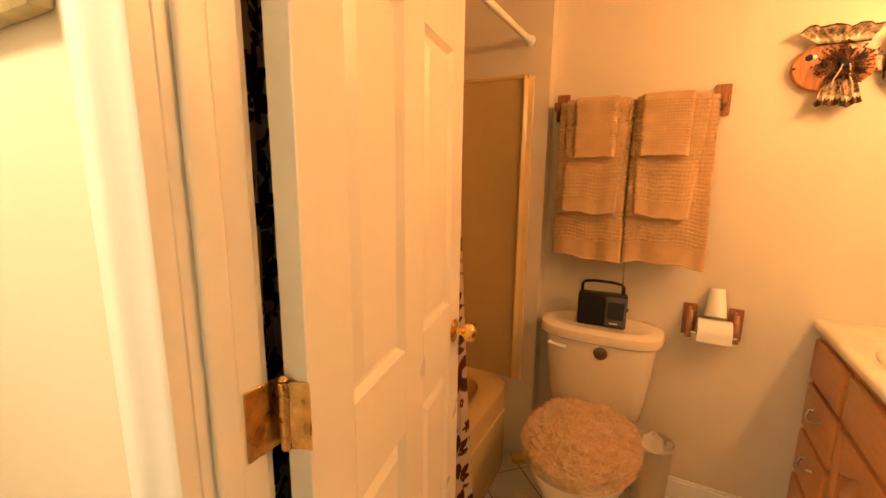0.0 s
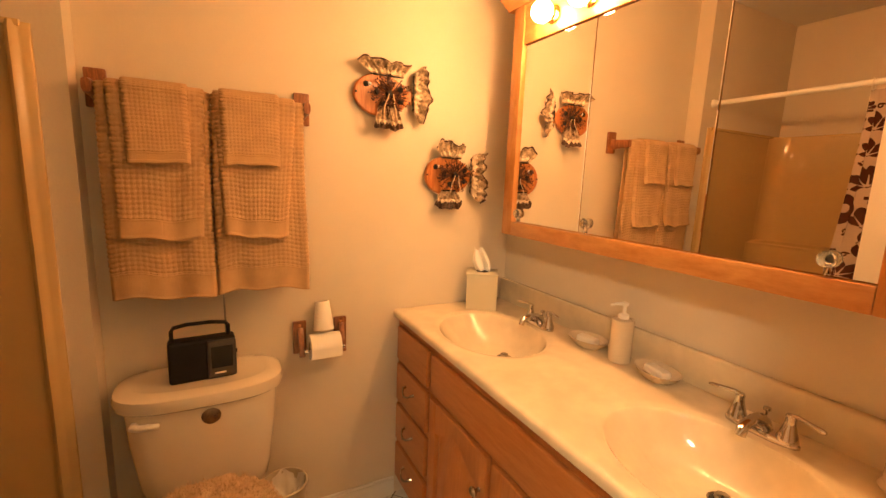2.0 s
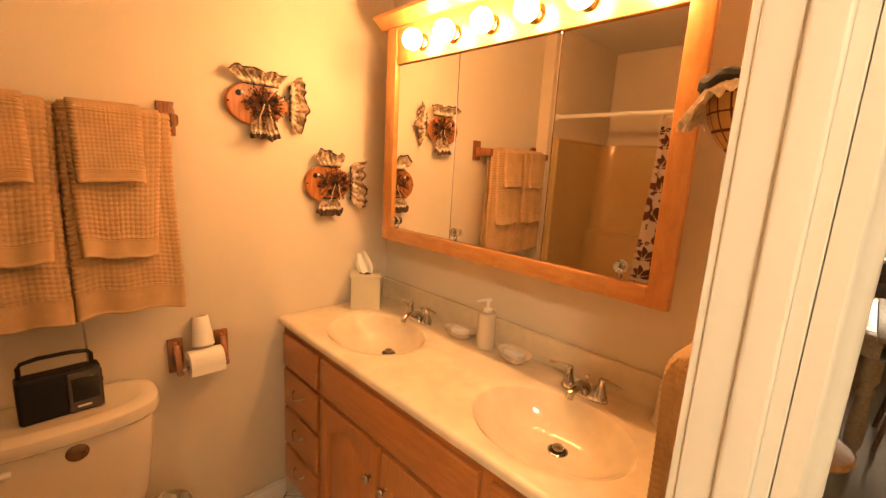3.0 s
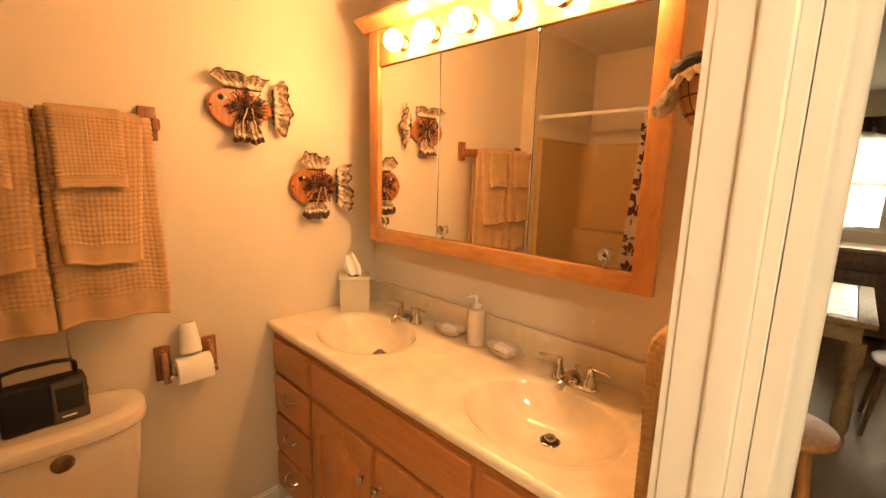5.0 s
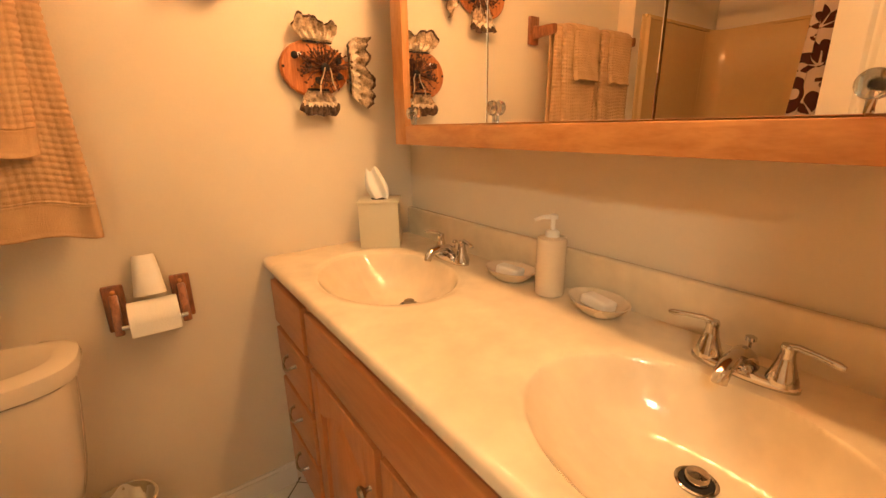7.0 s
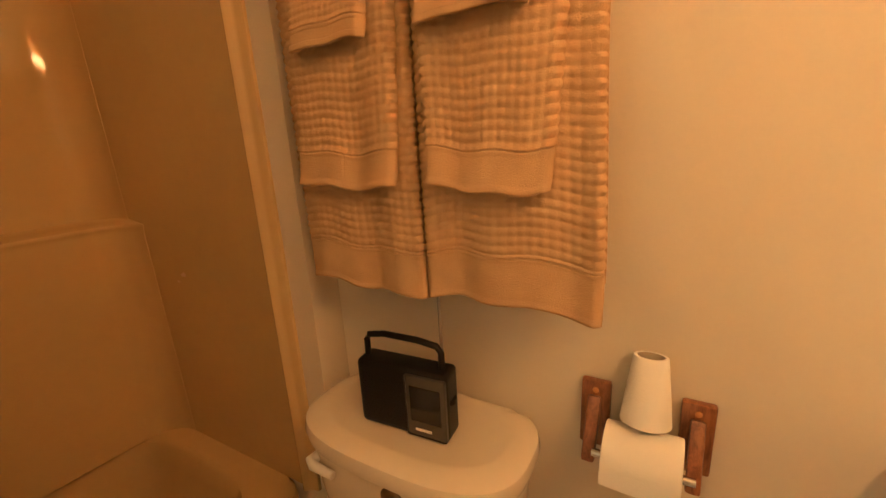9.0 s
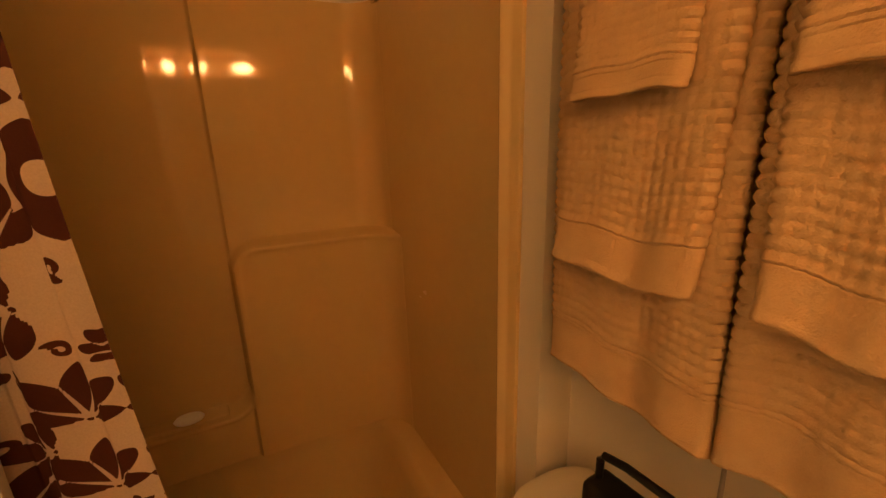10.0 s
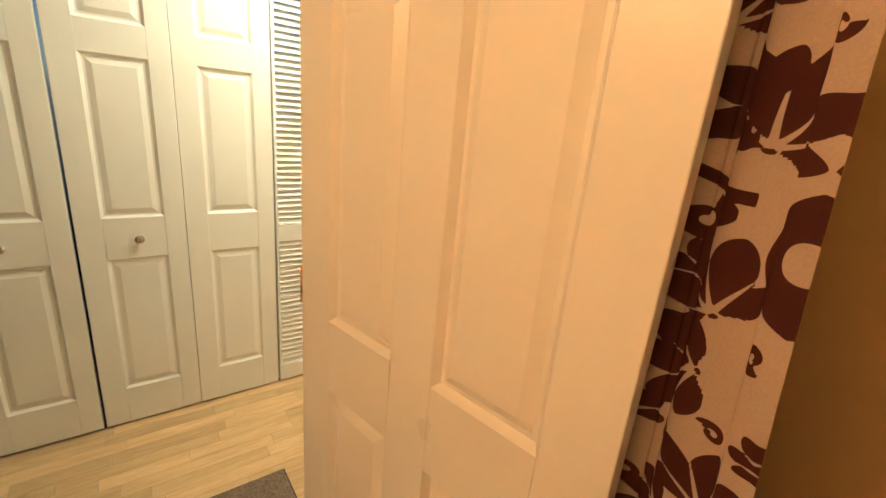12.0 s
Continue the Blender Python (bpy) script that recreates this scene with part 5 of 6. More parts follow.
def fish(cx, cz, rx, rz, seed, fins):
    f = thing("wooden_fish", (cx, YT, cz), "orange pine fish plaque with ruffled calico and lace fins", "wall decoration", "wall fish")
    y0, n = YT - 0.006, 56
    bm = bmesh.new()
    loops = []
    for d, yy in ((0.004, y0), (0.0, y0 - 0.004), (0.0, y0 - 0.016), (0.005, y0 - 0.020)):
        loops.append([(cx + (rx - d) * math.cos(2 * math.pi * i / n) * (1.0 + (0.10 if math.cos(2 * math.pi * i / n) > 0.75 else 0)), yy, cz + (rz - d) * math.sin(2 * math.pi * i / n)) for i in range(n)])
    rings(bm, loops)
    part("body", bm, M_PINE, f)
    bm = bmesh.new()
    box(bm, cx + 0.85 * rx, cx + 1.32 * rx, y0 - 0.016, y0, cz - 0.30 * rz, cz + 0.34 * rz, 0.003, 1)
    part("tail_stub", bm, M_PINE, f)
    # the glint beside the eye is a highlight built as a pale disc
    for dx, dz, r, mt, nm in ((-0.56, 0.42, 0.0105, M_NAVY, "eye"), (-0.43, 0.44, 0.007, M_PAPER, "eye_glint"), (-0.92, 0.02, 0.004, M_NAVY, "nostril")):
        bm = bmesh.new()
        lathe(bm, [(r, 0.0), (r, 0.002), (0.6 * r, 0.005), (0.001, 0.006)], seg=16, m=Matrix.Translation((cx + dx * rx, y0 - 0.019, cz + dz * rz)) @ Matrix.Rotation(radians(90), 4, 'X'))
        part(nm, bm, mt, f)
    for k, (nm, bx, bz, ang, g, h, ht, sl, bu, sk, dep) in enumerate(fins):
        fin(f, nm, cx + bx, cz + bz, ang, g, h, ht, y0 - dep, seed + k, M_LACE if sk == 0 else M_LACE_MID, sl, bu, sk)
    # a spray of dried sprigs round five dark blossoms, with two pale ribbon ends
    rnd = random.Random(seed + 9)
    mx, mz = cx + 0.30 * rx, cz + 0.02 * rz
    bm = bmesh.new()
    for i in range(70):
        a, ln = rnd.uniform(0, 2 * math.pi), rnd.uniform(0.036, 0.084)
        st = Vector((mx + rnd.uniform(-0.012, 0.012), y0 - 0.024, mz + rnd.uniform(-0.008, 0.008)))
        en = st + Vector((math.cos(a) * 1.05, -rnd.uniform(0.05, 0.35), math.sin(a) * 0.85)) * ln
        mid = (st + en) / 2 + Vector((rnd.uniform(-1, 1), -0.6, rnd.uniform(-1, 1))) * 0.006
        tube(bm, [st, mid, en], 0.001, 5, [0.0012, 0.0018, 0.0008])
        for j in range(3):
            p = mid.lerp(en, 0.3 + 0.33 * j)
            t = bmesh.new()
            bmesh.ops.create_icosphere(t, subdivisions=1, radius=rnd.uniform(0.0025, 0.0048))
            join(bm, t, Matrix.Translation(p + Vector((rnd.uniform(-1, 1), rnd.uniform(-1, 0), rnd.uniform(-1, 1))) * 0.003) @ Euler((rnd.uniform(0, 3), rnd.uniform(0, 3), 0)).to_matrix().to_4x4() @ Matrix.Diagonal((1.5, 0.5, 0.9, 1)))
    o = part("dried_spray", bm, M_DRIED, f, "brown dried flower spray")
    o["kind"] = "stuff"
    for dx, dz, r in ((0.0, 0.002, 0.014), (-0.050, 0.004, 0.011), (0.042, 0.022, 0.012), (0.044, -0.022, 0.011), (-0.022, -0.036, 0.013)):
        bm = bmesh.new()
        bmesh.ops.create_icosphere(bm, subdivisions=3, radius=r)
        for v in bm.verts:
            v.co *= 0.72 + 0.75 * abs(noise.noise(v.co * 130 + Vector((seed, dx * 90, 0))))
            v.co.y *= 0.6
        bmesh.ops.translate(bm, vec=(mx + dx, y0 - 0.034, mz + dz), verts=bm.verts)
        part("dark_blossom", bm, M_NAVY, f, "dark ragged blossom")
    for dx, sw, ln in ((-0.006, -0.022, 0.070), (0.010, 0.012, 0.062)):
        bm = bmesh.new()
        grid(bm, 2, 14, lambda u, v: (mx + dx + sw * v + (u - 0.5) * 0.0042 + 0.002 * math.sin(7 * v), y0 - 0.046 + 0.004 * math.sin(5 * v), mz - ln * v))
        rb = part("ribbon_end", bm, M_TWIG, f, "pale narrow ribbon")
        md = rb.modifiers.new("thickness", 'SOLIDIFY')
        md.thickness = 0.0008


fish(1.006, 1.696, 0.100, 0.076, 3, (
    ("top_fin", 0.022, 0.066, 90, 0.064, 0.100, 0.044, 0.014, 0.30, 0.0, 0.014),
    ("bottom_fin", 0.028, -0.034, -90, 0.030, 0.062, 0.076, 0.000, 0.22, 0.74, 0.018),
    ("tail_fin", 0.128, 0.018, 0, 0.066, 0.106, 0.056, -0.004, 0.22, 0.0, 0.010)))
fish(1.298, 1.412, 0.098, 0.080, 13, (
    ("top_fin", 0.014, 0.070, 90, 0.044, 0.070, 0.046, 0.006, 0.50, 0.0, 0.014),
    ("bottom_fin", 0.004, -0.058, -90, 0.034, 0.060, 0.060, 0.000, 0.30, 0.60, 0.018),
    ("tail_fin", 0.110, 0.006, 0, 0.070, 0.112, 0.062, -0.010, 0.15, 0.0, 0.010)))

# ---- on the doorway wall ----
pk = thing("wall_basket", (1.30, YN, 1.60), "plaid cloth wall pocket with a lace ruffle and dark bow", "wall decoration")
bm = bmesh.new()
uvs = []


def pocket(u, v):
    a = math.pi * u
    r = math.sin(math.pi / 2 * (0.04 + 0.96 * v)) ** 0.62
    p = (1.30 - 0.115 * r * math.cos(a), YN + 0.002 + 0.135 * r * math.sin(a) ** 0.8, 1.536 + 0.125 * v ** 1.5)
    uvs.append((a * 0.13, p[2]))
    return p


grid(bm, 90, 60, pocket)
me = bpy.data.meshes.new("pocket")
bm.to_mesh(me)
bm.free()
at = me.attributes.new("print", 'FLOAT', 'POINT')
at.data.foreach_set("value", [1.0 if (a / 0.032) % 1 < 0.17 or ((z - 1.53) / 0.030) % 1 < 0.17 else 0.0 for a, z in uvs])
me.materials.append(M_PLAID)
me.shade_smooth()
o = new("pocket", me)
o.parent, o.matrix_parent_inverse = pk, world_of(pk).inverted()
bm = bmesh.new()


def ruffle(u, v):
    a = math.pi * (u * 1.04 - 0.02)
    r = 1.0 + 0.24 * v + 0.05 * math.sin(2 * math.pi * 17 * u) * v
    return (1.30 - 0.115 * r * math.cos(a), YN + 0.004 + 0.135 * r * max(0, math.sin(a)) ** 0.8, 1.672 - v * (0.018 + 0.085 * max(0, math.sin(a)) ** 3 * (0.85 + 0.3 * math.sin(9 * u))) + 0.008 * math.sin(2 * math.pi * 23 * u) * v)


grid(bm, 200, 12, ruffle)
part("lace_ruffle", bm, M_LACE_PALE, pk, "ecru lace ruffle")
bm = bmesh.new()
tube(bm, [(1.30 - 0.118 * math.cos(math.pi * i / 24), YN + 0.006 + 0.137 * math.sin(math.pi * i / 24) ** 0.8, 1.674 + 0.004 * math.sin(i * 1.7)) for i in range(25)], 0.011, 8)
for sx in (-1, 1):
    t = bmesh.new()
    bmesh.ops.create_icosphere(t, subdivisions=2, radius=0.04)
    join(bm, t, Matrix.Translation((1.32 + sx * 0.03, YN + 0.06, 1.735)) @ Matrix.Rotation(radians(35 * sx), 4, 'Y') @ Matrix.Diagonal((0.55, 0.6, 1.3, 1)))
part("ribbon_bow", bm, M_NAVY, pk, "dark ribbon bow")
bm = bmesh.new()
grid(bm, 40, 10, lambda u, v: (1.30 - 0.05 + 0.14 * u, YN + 0.030 + 0.03 * math.sin(math.pi * u) + 0.012 * math.sin(2 * math.pi * 7 * u) * v, 1.76 + 0.11 * v + 0.01 * math.sin(20 * u) * v))
part("calico_ruffle", bm, M_CALICO, pk, "dark calico ruffle")

ring = thing("towel_ring", (1.155, YN, 1.22), "stained oak wall ring", "towel ring")
bm = bmesh.new()
box(bm, 1.135, 1.175, YN + 0.0005, YN + 0.020, 1.19, 1.38, 0.006, 3)
part("rosette", bm, M_OAK, ring)
bm = bmesh.new()
tube(bm, [(1.155, YN + 0.014, 1.225), (1.155, YN + 0.045, 1.225)], 0.008, 10)
tube(bm, [(1.088, YN + 0.045, 1.225), (1.222, YN + 0.045, 1.225)], 0.006, 10)
part("bar", bm, M_OAK, ring)


ht = thing("hanging_hand_towel", (1.155, YN + 0.045, 1.225), "tan waffle hand towel folded over the wall ring", "towel")


def bundle(u, v):
    a = 2 * math.pi * u
    z = 0.872 + 0.372 * v
    rise = max(0.0, (v - 0.86) / 0.14)
    ry = (0.022 + 0.018 * v) * math.sqrt(max(0.0, 1 - rise ** 2)) + 0.001
    rx = 0.072 * (1 - 0.10 * rise ** 2) + 0.004 * math.sin(9 * v)
    c, sn = math.cos(a), math.sin(a)
    g = 0.0008 * (math.sin(2 * math.pi * u * 24) + math.sin(2 * math.pi * v * 31)) if v > 0.16 else 0.0
    g += 0.0055 * math.sin(8 * a + 1.3 * v + 0.8 * math.sin(3 * a)) * (1 - rise)
    fold = -0.010 * math.exp(-((math.cos(a) + 1) / 0.04) ** 2) * (1 - rise)
    x = 1.158 + (rx + g) * math.copysign(abs(c) ** 0.6, c) + 0.6 * fold * -1
    return (x, max(YN + 0.004, YN + 0.046 + (ry + g) * math.copysign(abs(sn) ** 0.8, sn) + 0.004 * math.sin(14 * (x - 1)) * (1 - v)), z)


for nm, a, b, rows in (("hem_band", 0.0, 0.15, 14), ("waffle_cloth", 0.15, 1.0, 130)):
    bm = bmesh.new()
    grid(bm, 110, rows, lambda u, v: bundle(u, a + (b - a) * v))
    part(nm, bm, M_TERRY, ht)

# ---- on the floor ----
bn = thing("waste_bin", (0.645, 2.175, 0), "small beige plastic bin with a white liner", "waste bin")
bm = bmesh.new()
lathe(bm, [(0.058, 0.0), (0.060, 0.003), (0.072, 0.285), (0.078, 0.288), (0.079, 0.296), (0.073, 0.298), (0.070, 0.285), (0.057, 0.006), (0.001, 0.006)], (0.632, 2.175, 0), 36)
part("pail", bm, M_BIN, bn)
bm = bmesh.new()


def liner(u, v):
    a = 2 * math.pi * u
    r = 0.069 - 0.045 * v + 0.004 * math.sin(9 * a) * (1 - v)
    return (0.632 + r * math.cos(a), 2.175 + r * math.sin(a), 0.290 - 0.10 * v ** 0.6 + 0.010 * math.sin(5 * a + 7 * v))


grid(bm, 60, 12, liner)
part("bin_liner", bm, M_BAG, bn, "crumpled white bin liner")
bm = bmesh.new()
box(bm, -0.035, 0.035, -0.022, 0.022, 0.0, 0.030, 0.008, 3, pose(0.085, 2.185, 0.0, 0, 0, 25))
solid("sponge", bm, M_YELLOW, "yellow sponge on the floor beside the tub", "sponge")

vt = thing("floor_vent", (0.86, 2.235, 0), "cream metal floor register", "floor vent")
bm = bmesh.new()
for b in ((0.715, 1.005, 2.180, 2.194), (0.715, 1.005, 2.270, 2.284), (0.715, 0.730, 2.194, 2.270), (0.990, 1.005, 2.194, 2.270)):
    box(bm, *b, 0.0005, 0.005, 0.001, 1)
part("frame", bm, M_VENT, vt)
# dark sheet on the floor that paints the duct's shade between the slats
bm = bmesh.new()
box(bm, 0.728, 0.992, 2.192, 2.272, 0.0003, 0.0012)
part("duct", bm, M_GAP_SHADE, vt, "flat dark sheet for the shade in the duct")
sb = bmesh.new()
box(sb, -0.003, 0.003, 2.194, 2.270, 0.0012, 0.0045, 0.0006, 1)
sme = bpy.data.meshes.new("slat")
sb.to_mesh(sme)
sb.free()
sme.materials.append(M_VENT)
for k in range(26):
    o = new("slat", sme)
    o.matrix_basis = Matrix.Translation((0.734 + k * 0.0101, 0, 0))
    o.parent, o.matrix_parent_inverse = vt, world_of(vt).inverted()

cv = thing("ceiling_vent", (0.35, 1.65, HC), "square white ceiling fan grille", "ceiling vent")
bm = bmesh.new()
box(bm, 0.22, 0.48, 1.52, 1.78, HC - 0.018, HC - 0.0005, 0.006, 2)
part("cover", bm, M_WHITEPL, cv)
for k in range(12):
    bm = bmesh.new()
    box(bm, 0.24, 0.46, 1.535 + k * 0.0195, 1.545 + k * 0.0195, HC - 0.022, HC - 0.017, 0.001, 1)
    part("slat", bm, M_WHITEPL, cv)

# ---- hall things ----
mt_ = thing("door_mat", (0.44, 0.4, 0), "dark brown woven door mat", "mat")
bm = bmesh.new()


def weave(u, v):
    x, y = 0.122 + 0.66 * u, 0.195 + 0.40 * v
    e = min(u, 1 - u, v, 1 - v)
    return (x, y, 0.002 + (0.009 if e > 0.004 else 0.0) + 0.0016 * math.sin(2 * math.pi * x / 0.011) * math.sin(2 * math.pi * y / 0.011))


grid(bm, 240, 150, weave)
part("woven_top", bm, M_MAT, mt_)
bm = bmesh.new()
box(bm, 0.118, 0.786, 0.191, 0.599, 0.0005, 0.006, 0.002, 1)
part("border", bm, M_DARK, mt_)

pf = thing("picture_frame", (-0.15, YH, 1.7), "gilt picture frame with a pale print", "picture frame")
bm = bmesh.new()
for b in ((-0.38, 0.022, 1.512, 1.550), (-0.38, 0.022, 1.92, 1.958), (-0.38, -0.342, 1.550, 1.92), (-0.016, 0.022, 1.550, 1.92)):
    box(bm, b[0], b[1], YH - 0.024, YH - 0.0005, b[2], b[3], 0.005, 2)
part("frame", bm, M_GILT, pf)
bm = bmesh.new()
box(bm, -0.344, -0.014, YH - 0.010, YH - 0.001, 1.548, 1.922)
part("print", bm, M_PRINT, pf, "pale print behind glass")
for x, z0, z1 in ((1.42, 1.55, 1.68), (1.50, 1.35, 1.49), (1.62, 1.10, 1.32)):
    sf = thing("small_picture", (x, YH, z0), "small cream picture frame on the hall wall", "picture frame", "hall pictures")
    bm = bmesh.new()
    for b in ((x, x + 0.1, z0, z0 + 0.014), (x, x + 0.1, z1 - 0.014, z1), (x, x + 0.014, z0 + 0.014, z1 - 0.014), (x + 0.086, x + 0.1, z0 + 0.014, z1 - 0.014)):
        box(bm, b[0], b[1], YH - 0.018, YH - 0.0005, b[2], b[3], 0.002, 1)
    part("frame", bm, M_TRIM, sf)
    bm = bmesh.new()
    box(bm, x + 0.012, x + 0.088, YH - 0.008, YH - 0.001, z0 + 0.012, z1 - 0.012)
    part("print", bm, M_PRINT, sf)

# ---- dining room ----
win = thing("window_1", (6.5, 0.4, 1.5), "bright white-framed window with sheer curtains", "window", kind="structure")
for b in ((-0.55, -0.50, 1.02, 2.0), (1.30, 1.35, 1.02, 2.0), (-0.50, 1.30, 1.02, 1.07), (-0.50, 1.30, 1.95, 2.0), (0.37, 0.43, 1.07, 1.95), (-0.50, 0.37, 1.48, 1.52), (0.43, 1.30, 1.48, 1.52)):
    bm = bmesh.new()
    box(bm, 6.50, 6.58, *b, 0.004, 1)
    part("window_frame", bm, M_TRIM, win)
for y0, y1, z0, z1 in ((-0.50, 0.37, 1.07, 1.48), (-0.50, 0.37, 1.52, 1.95), (0.43, 1.30, 1.07, 1.48), (0.43, 1.30, 1.52, 1.95)):
    bm = bmesh.new()
    box(bm, 6.54, 6.546, y0, y1, z0, z1)
    p_ = part("pane", bm, M_GLASS, win)
    p_.visible_shadow = False
for y0, y1 in ((-0.55, 0.39), (0.41, 1.35)):
    bm = bmesh.new()
    grid(bm, 80, 30, lambda u, v: (6.46 + 0.015 * math.sin(2 * math.pi * 9 * u), y0 + (y1 - y0) * (u if v > 0.45 else 0.5 + (u - 0.5) * (0.62 + 0.38 * v / 0.45)), 1.06 + 1.0 * v))
    solid("window_curtain", bm, M_LACE_WHITE, "sheer white tied-back window curtain", "curtain", "window curtains")
bm = bmesh.new()
grid(bm, 120, 8, lambda u, v: (6.44 + 0.02 * math.sin(2 * math.pi * 17 * u), -0.62 + 2.04 * u, 2.0 + 0.16 * v - 0.02 * math.sin(2 * math.pi * 6 * u) * (1 - v)))
solid("window_valance", bm, M_CALICO, "dark patterned gathered window valance", "valance")
for k in range(4):
    y0 = -1.0 + 0.62 * k
    kc = thing("base_cabinet", (6.2, y0 + 0.3, 0), "brown oak kitchen base cabinet with a drawer", "cabinet", "kitchen base cabinets")
    bm = bmesh.new()
    box(bm, 5.92, 6.49, y0 + 0.002, y0 + 0.618, 0.09, 0.868)
    part("body", bm, M_OAKMID, kc)
    for z0, z1, nm in ((0.70, 0.85, "drawer"), (0.12, 0.68, "cabinet_door")):
        bm = bmesh.new()
        box(bm, 5.90, 5.9195, y0 + 0.03, y0 + 0.59, z0, z1, 0.006, 2)
        d_ = part(nm, bm, M_OAKMID, kc)
        bm = bmesh.new()
        tube(bm, [(5.90, y0 + 0.25, (z0 + z1) / 2 + (0.0 if nm == "drawer" else 0.22)), (5.875, y0 + 0.27, (z0 + z1) / 2 + (0.0 if nm == "drawer" else 0.22)), (5.875, y0 + 0.35, (z0 + z1) / 2 + (0.0 if nm == "drawer" else 0.22)), (5.90, y0 + 0.37, (z0 + z1) / 2 + (0.0 if nm == "drawer" else 0.22))], 0.006, 8)
        part("handle", bm, M_SILVER, d_)
bm = bmesh.new()
box(bm, 5.88, 6.495, -1.0, 1.48, 0.869, 0.905, 0.006, 2)
solid("kitchen_worktop", bm, M_CERAMIC, "pale laminate kitchen worktop on oak cabinets", "worktop")

tab = thing("dining_table", (4.1, 0.85, 0), "oak dining table with a white tiled top", "table")
bm = bmesh.new()
for b in ((3.55, 4.75, 0.44, 0.52), (3.55, 4.75, 1.20, 1.28), (3.55, 3.63, 0.52, 1.20), (4.67, 4.75, 0.52, 1.20)):
    box(bm, *b, 0.720, 0.752, 0.006, 2)
box(bm, 3.60, 4.70, 0.49, 1.23, 0.62, 0.72)
part("top_frame", bm, M_OAKLIGHT, tab)
tt = bmesh.new()
box(tt, 0.002, 0.168, 0.002, 0.168, 0.738, 0.7535, 0.003, 1)
tme = bpy.data.meshes.new("tile")
tt.to_mesh(tme)
tt.free()
tme.materials.append(M_CHINA)
for i in range(6):
    for j in range(4):
        o = new("tile", tme)
        o.matrix_basis = Matrix.Translation((3.634 + 0.172 * i, 0.522 + 0.169 * j, 0))
        o.parent, o.matrix_parent_inverse = tab, world_of(tab).inverted()
for lx in (3.62, 4.68):
    for ly in (0.51, 1.21):
        bm = bmesh.new()
        lathe(bm, [(0.032, 0), (0.036, 0.02), (0.026, 0.05), (0.040, 0.10), (0.044, 0.22), (0.034, 0.34), (0.028, 0.38), (0.042, 0.41), (0.030, 0.45), (0.046, 0.49), (0.046, 0.62)], (lx, ly, 0), 18)
        part("leg", bm, M_OAKLIGHT, tab)

ch = thing("dining_chair", (4.0, 0.25, 0), "dark oak spindle-back dining chair", "chair")
bm = bmesh.new()
rings(bm, [superellipse(4.02, 0.22, z, a, a * 0.98, 3, 28) for z, a in ((0.425, 0.19), (0.435, 0.205), (0.45, 0.205), (0.455, 0.19))])
part("seat", bm, M_OAKMID, ch)
for lx, ly, dx, dy in ((3.88, 0.08, -0.05, -0.05), (4.16, 0.08, 0.05, -0.05), (3.88, 0.36, -0.05, 0.05), (4.16, 0.36, 0.05, 0.05)):
    bm = bmesh.new()
    tube(bm, [(lx + dx, ly + dy, 0.0), (lx, ly, 0.43)], 0.016, 10, [0.012, 0.019])
    part("leg", bm, M_OAKMID, ch)
for k in range(6):
    bm = bmesh.new()
    tube(bm, [(3.87 + k * 0.06, 0.06, 0.45), (3.85 + k * 0.068, -0.03, 0.92)], 0.008, 8)
    part("spindle", bm, M_OAKMID, ch)
bm = bmesh.new()
box(bm, 3.82, 4.22, -0.05, -0.025, 0.90, 0.97, 0.010, 3)
part("top_rail", bm, M_OAKMID, ch)

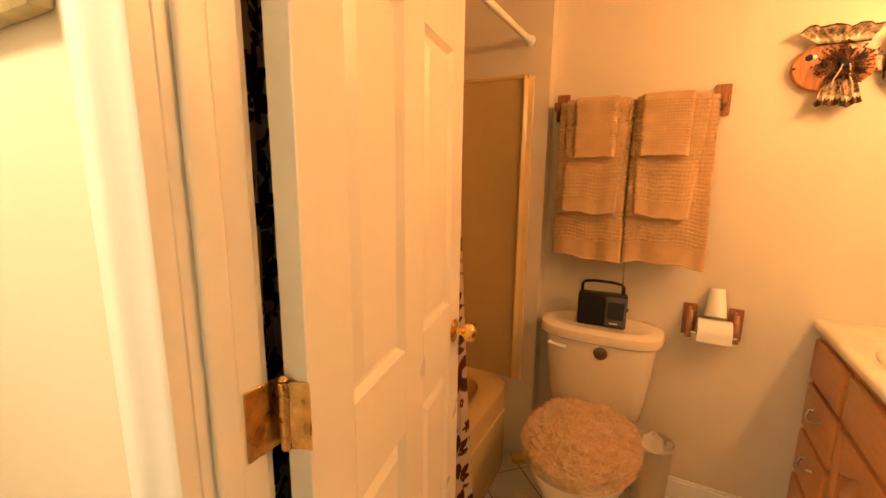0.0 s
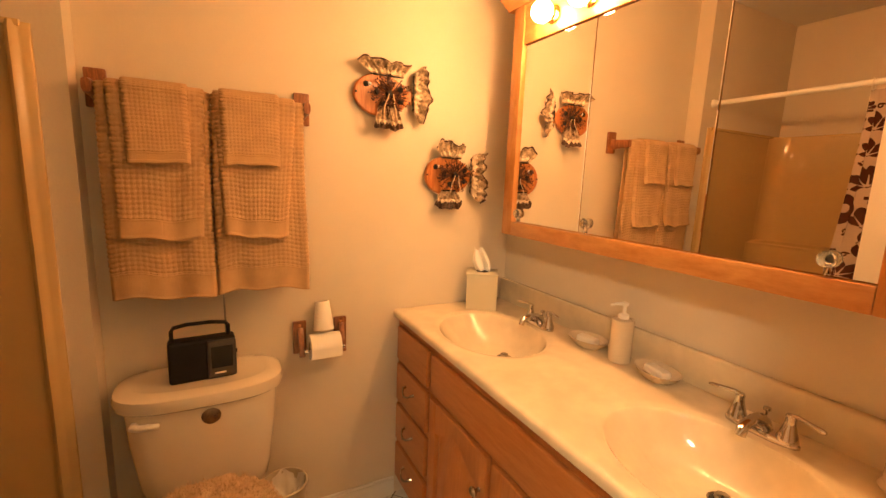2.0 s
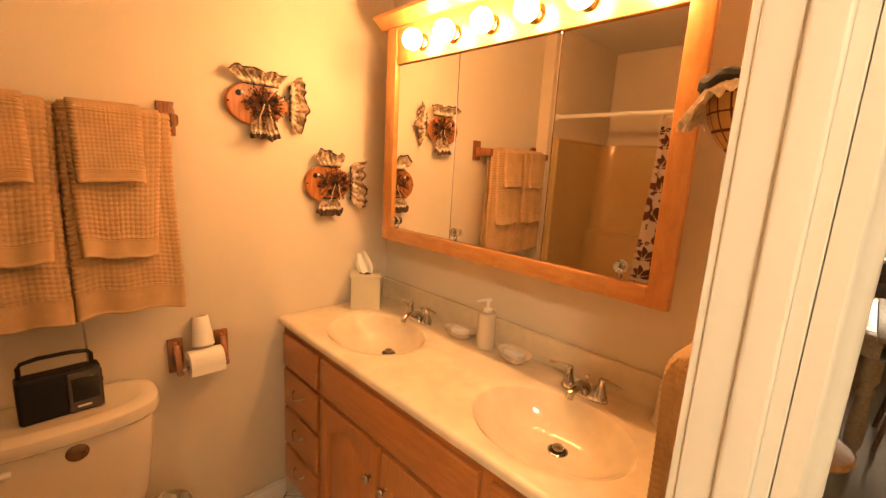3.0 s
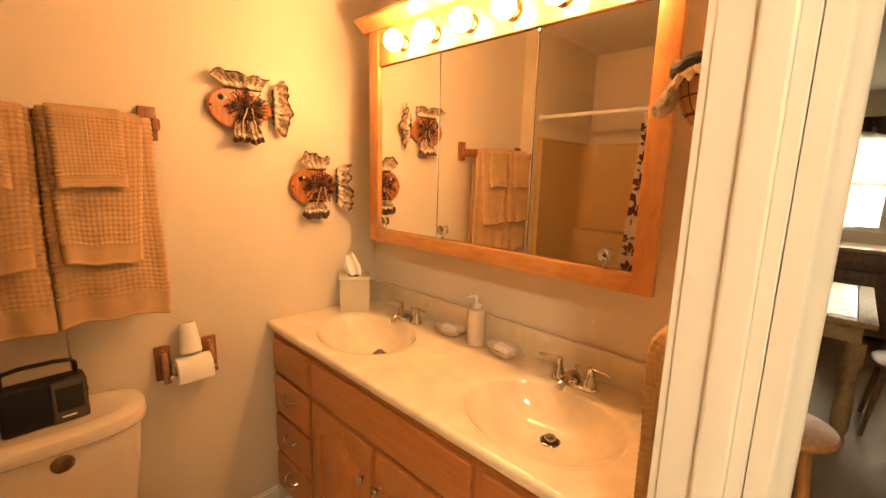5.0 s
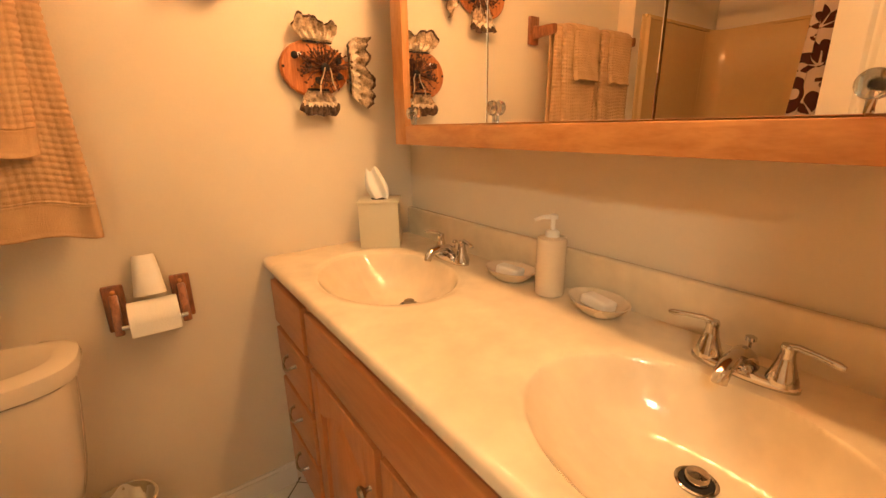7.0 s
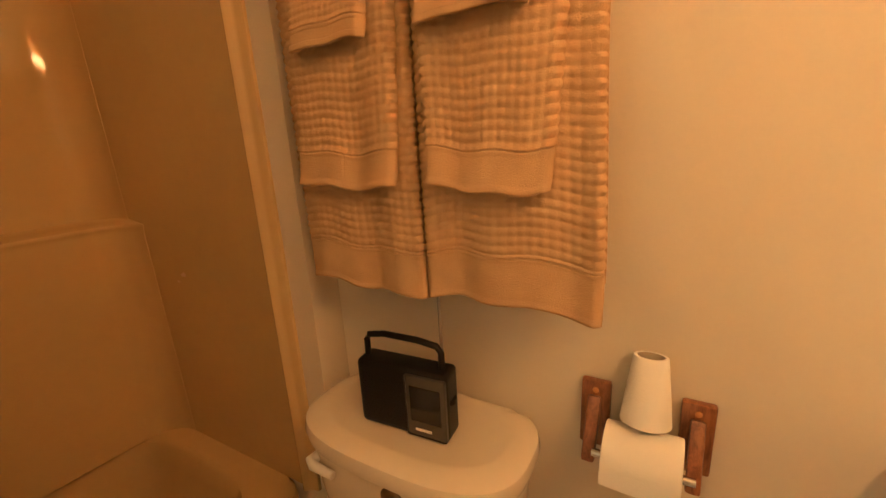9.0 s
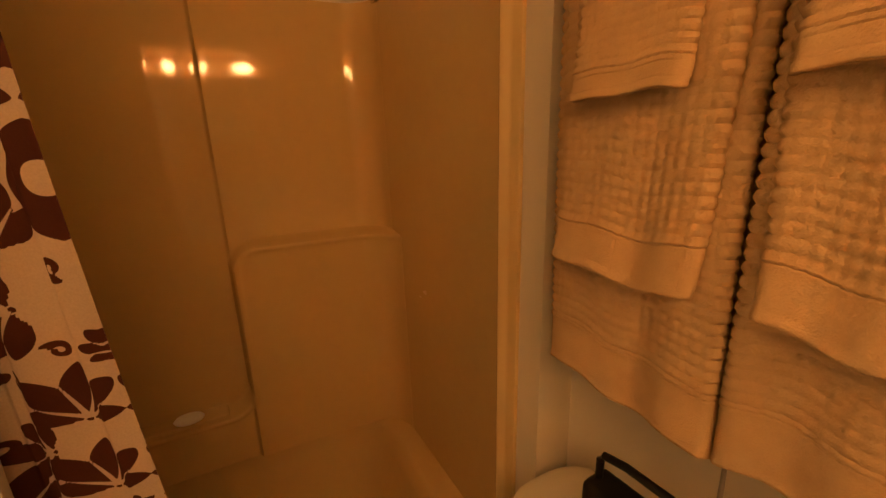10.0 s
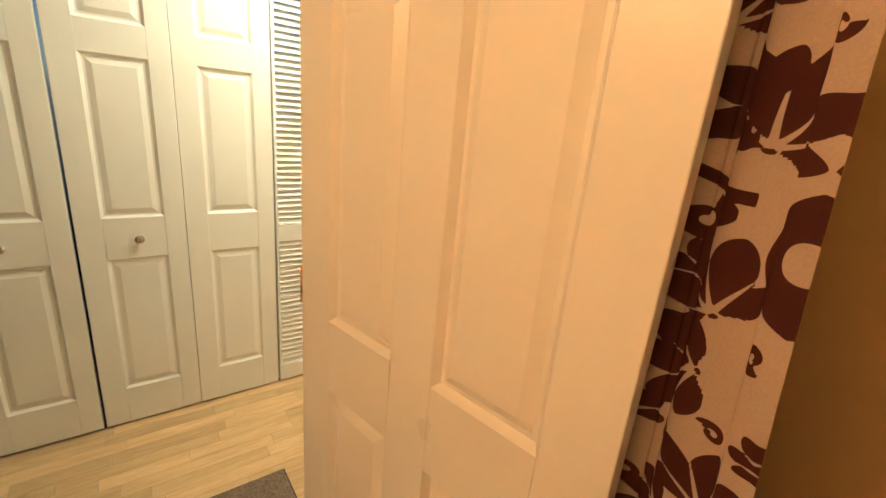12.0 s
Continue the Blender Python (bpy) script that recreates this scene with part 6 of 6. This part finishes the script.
st = thing("stool", (2.37, 0.70, 0), "round honey wood stool", "stool")
bm = bmesh.new()
lathe(bm, [(0.001, 0.555), (0.14, 0.555), (0.162, 0.562), (0.168, 0.575), (0.160, 0.587), (0.14, 0.59), (0.001, 0.59)], (2.37, 0.70, 0), 40)
part("seat", bm, M_FRAME, st)
for k in range(4):
    a = radians(45 + 90 * k)
    bm = bmesh.new()
    tube(bm, [(2.37 + 0.17 * math.cos(a), 0.70 + 0.17 * math.sin(a), 0), (2.37 + 0.10 * math.cos(a), 0.70 + 0.10 * math.sin(a), 0.558)], 0.018, 10)
    part("leg", bm, M_FRAME, st)

bm = bmesh.new()
box(bm, 8.8, 8.82, -4, 5, -0.5, 4.5)
solid("backdrop", bm, M_OUTSIDE, "bright hazy daylight outside", "backdrop", kind="structure")
bm = bmesh.new()
box(bm, 1.92, 6.49, -2.59, YH - 0.01, -0.011, -0.001)
box(bm, 1.92, 6.49, YH - 0.01, 3.19, -0.011, -0.001)
solid("floor_dining", bm, M_VINYL, "greyish brown sheet floor", "floor", kind="structure")

# ---- floor pieces ----
S = 0.2
tile = bmesh.new()
box(tile, -S / 2 + 0.0025, S / 2 - 0.0025, -S / 2 + 0.0025, S / 2 - 0.0025, -0.004, 0.0, 0.0012, 1)
tile_me = bpy.data.meshes.new("tile")
tile.to_mesh(tile_me)
tile.free()
tile_me.materials.append(M_TILE)
r2 = math.sqrt(0.5)
for i in range(-6, 14):
    for j in range(-14, 8):
        a, b = 1.592 + S * (i + 0.5), -0.841 + S * (j + 0.5)
        x, y = (a + b) * r2, (a - b) * r2
        if -0.1 < x < 1.28 and YH - 0.05 < y < YT + 0.1:
            o = new("tile", tile_me)
            o.matrix_basis = Matrix.Translation((x, y, 0)) @ Matrix.Rotation(radians(45), 4, 'Z')
            o.parent = floor
plank_mes = []
rnd = random.Random(5)
for ln in (0.30, 0.42, 0.55):
    b = bmesh.new()
    box(b, 0.0004, ln - 0.0004, 0.0003, 0.0657, -0.012, 0.0, 0.0006, 1)
    me = bpy.data.meshes.new("plank")
    b.to_mesh(me)
    b.free()
    me.materials.append(M_LAMINATE)
    plank_mes.append((ln, me))
y = YC - 0.02
while y < YH - 0.05:
    x = -1.2 - rnd.uniform(0, 0.3)
    while x < 1.9:
        ln, me = rnd.choice(plank_mes)
        o = new("plank", me)
        o.matrix_basis = Matrix.Translation((x, y, 0))
        o.parent = floor_hall
        x += ln
    y += 0.066
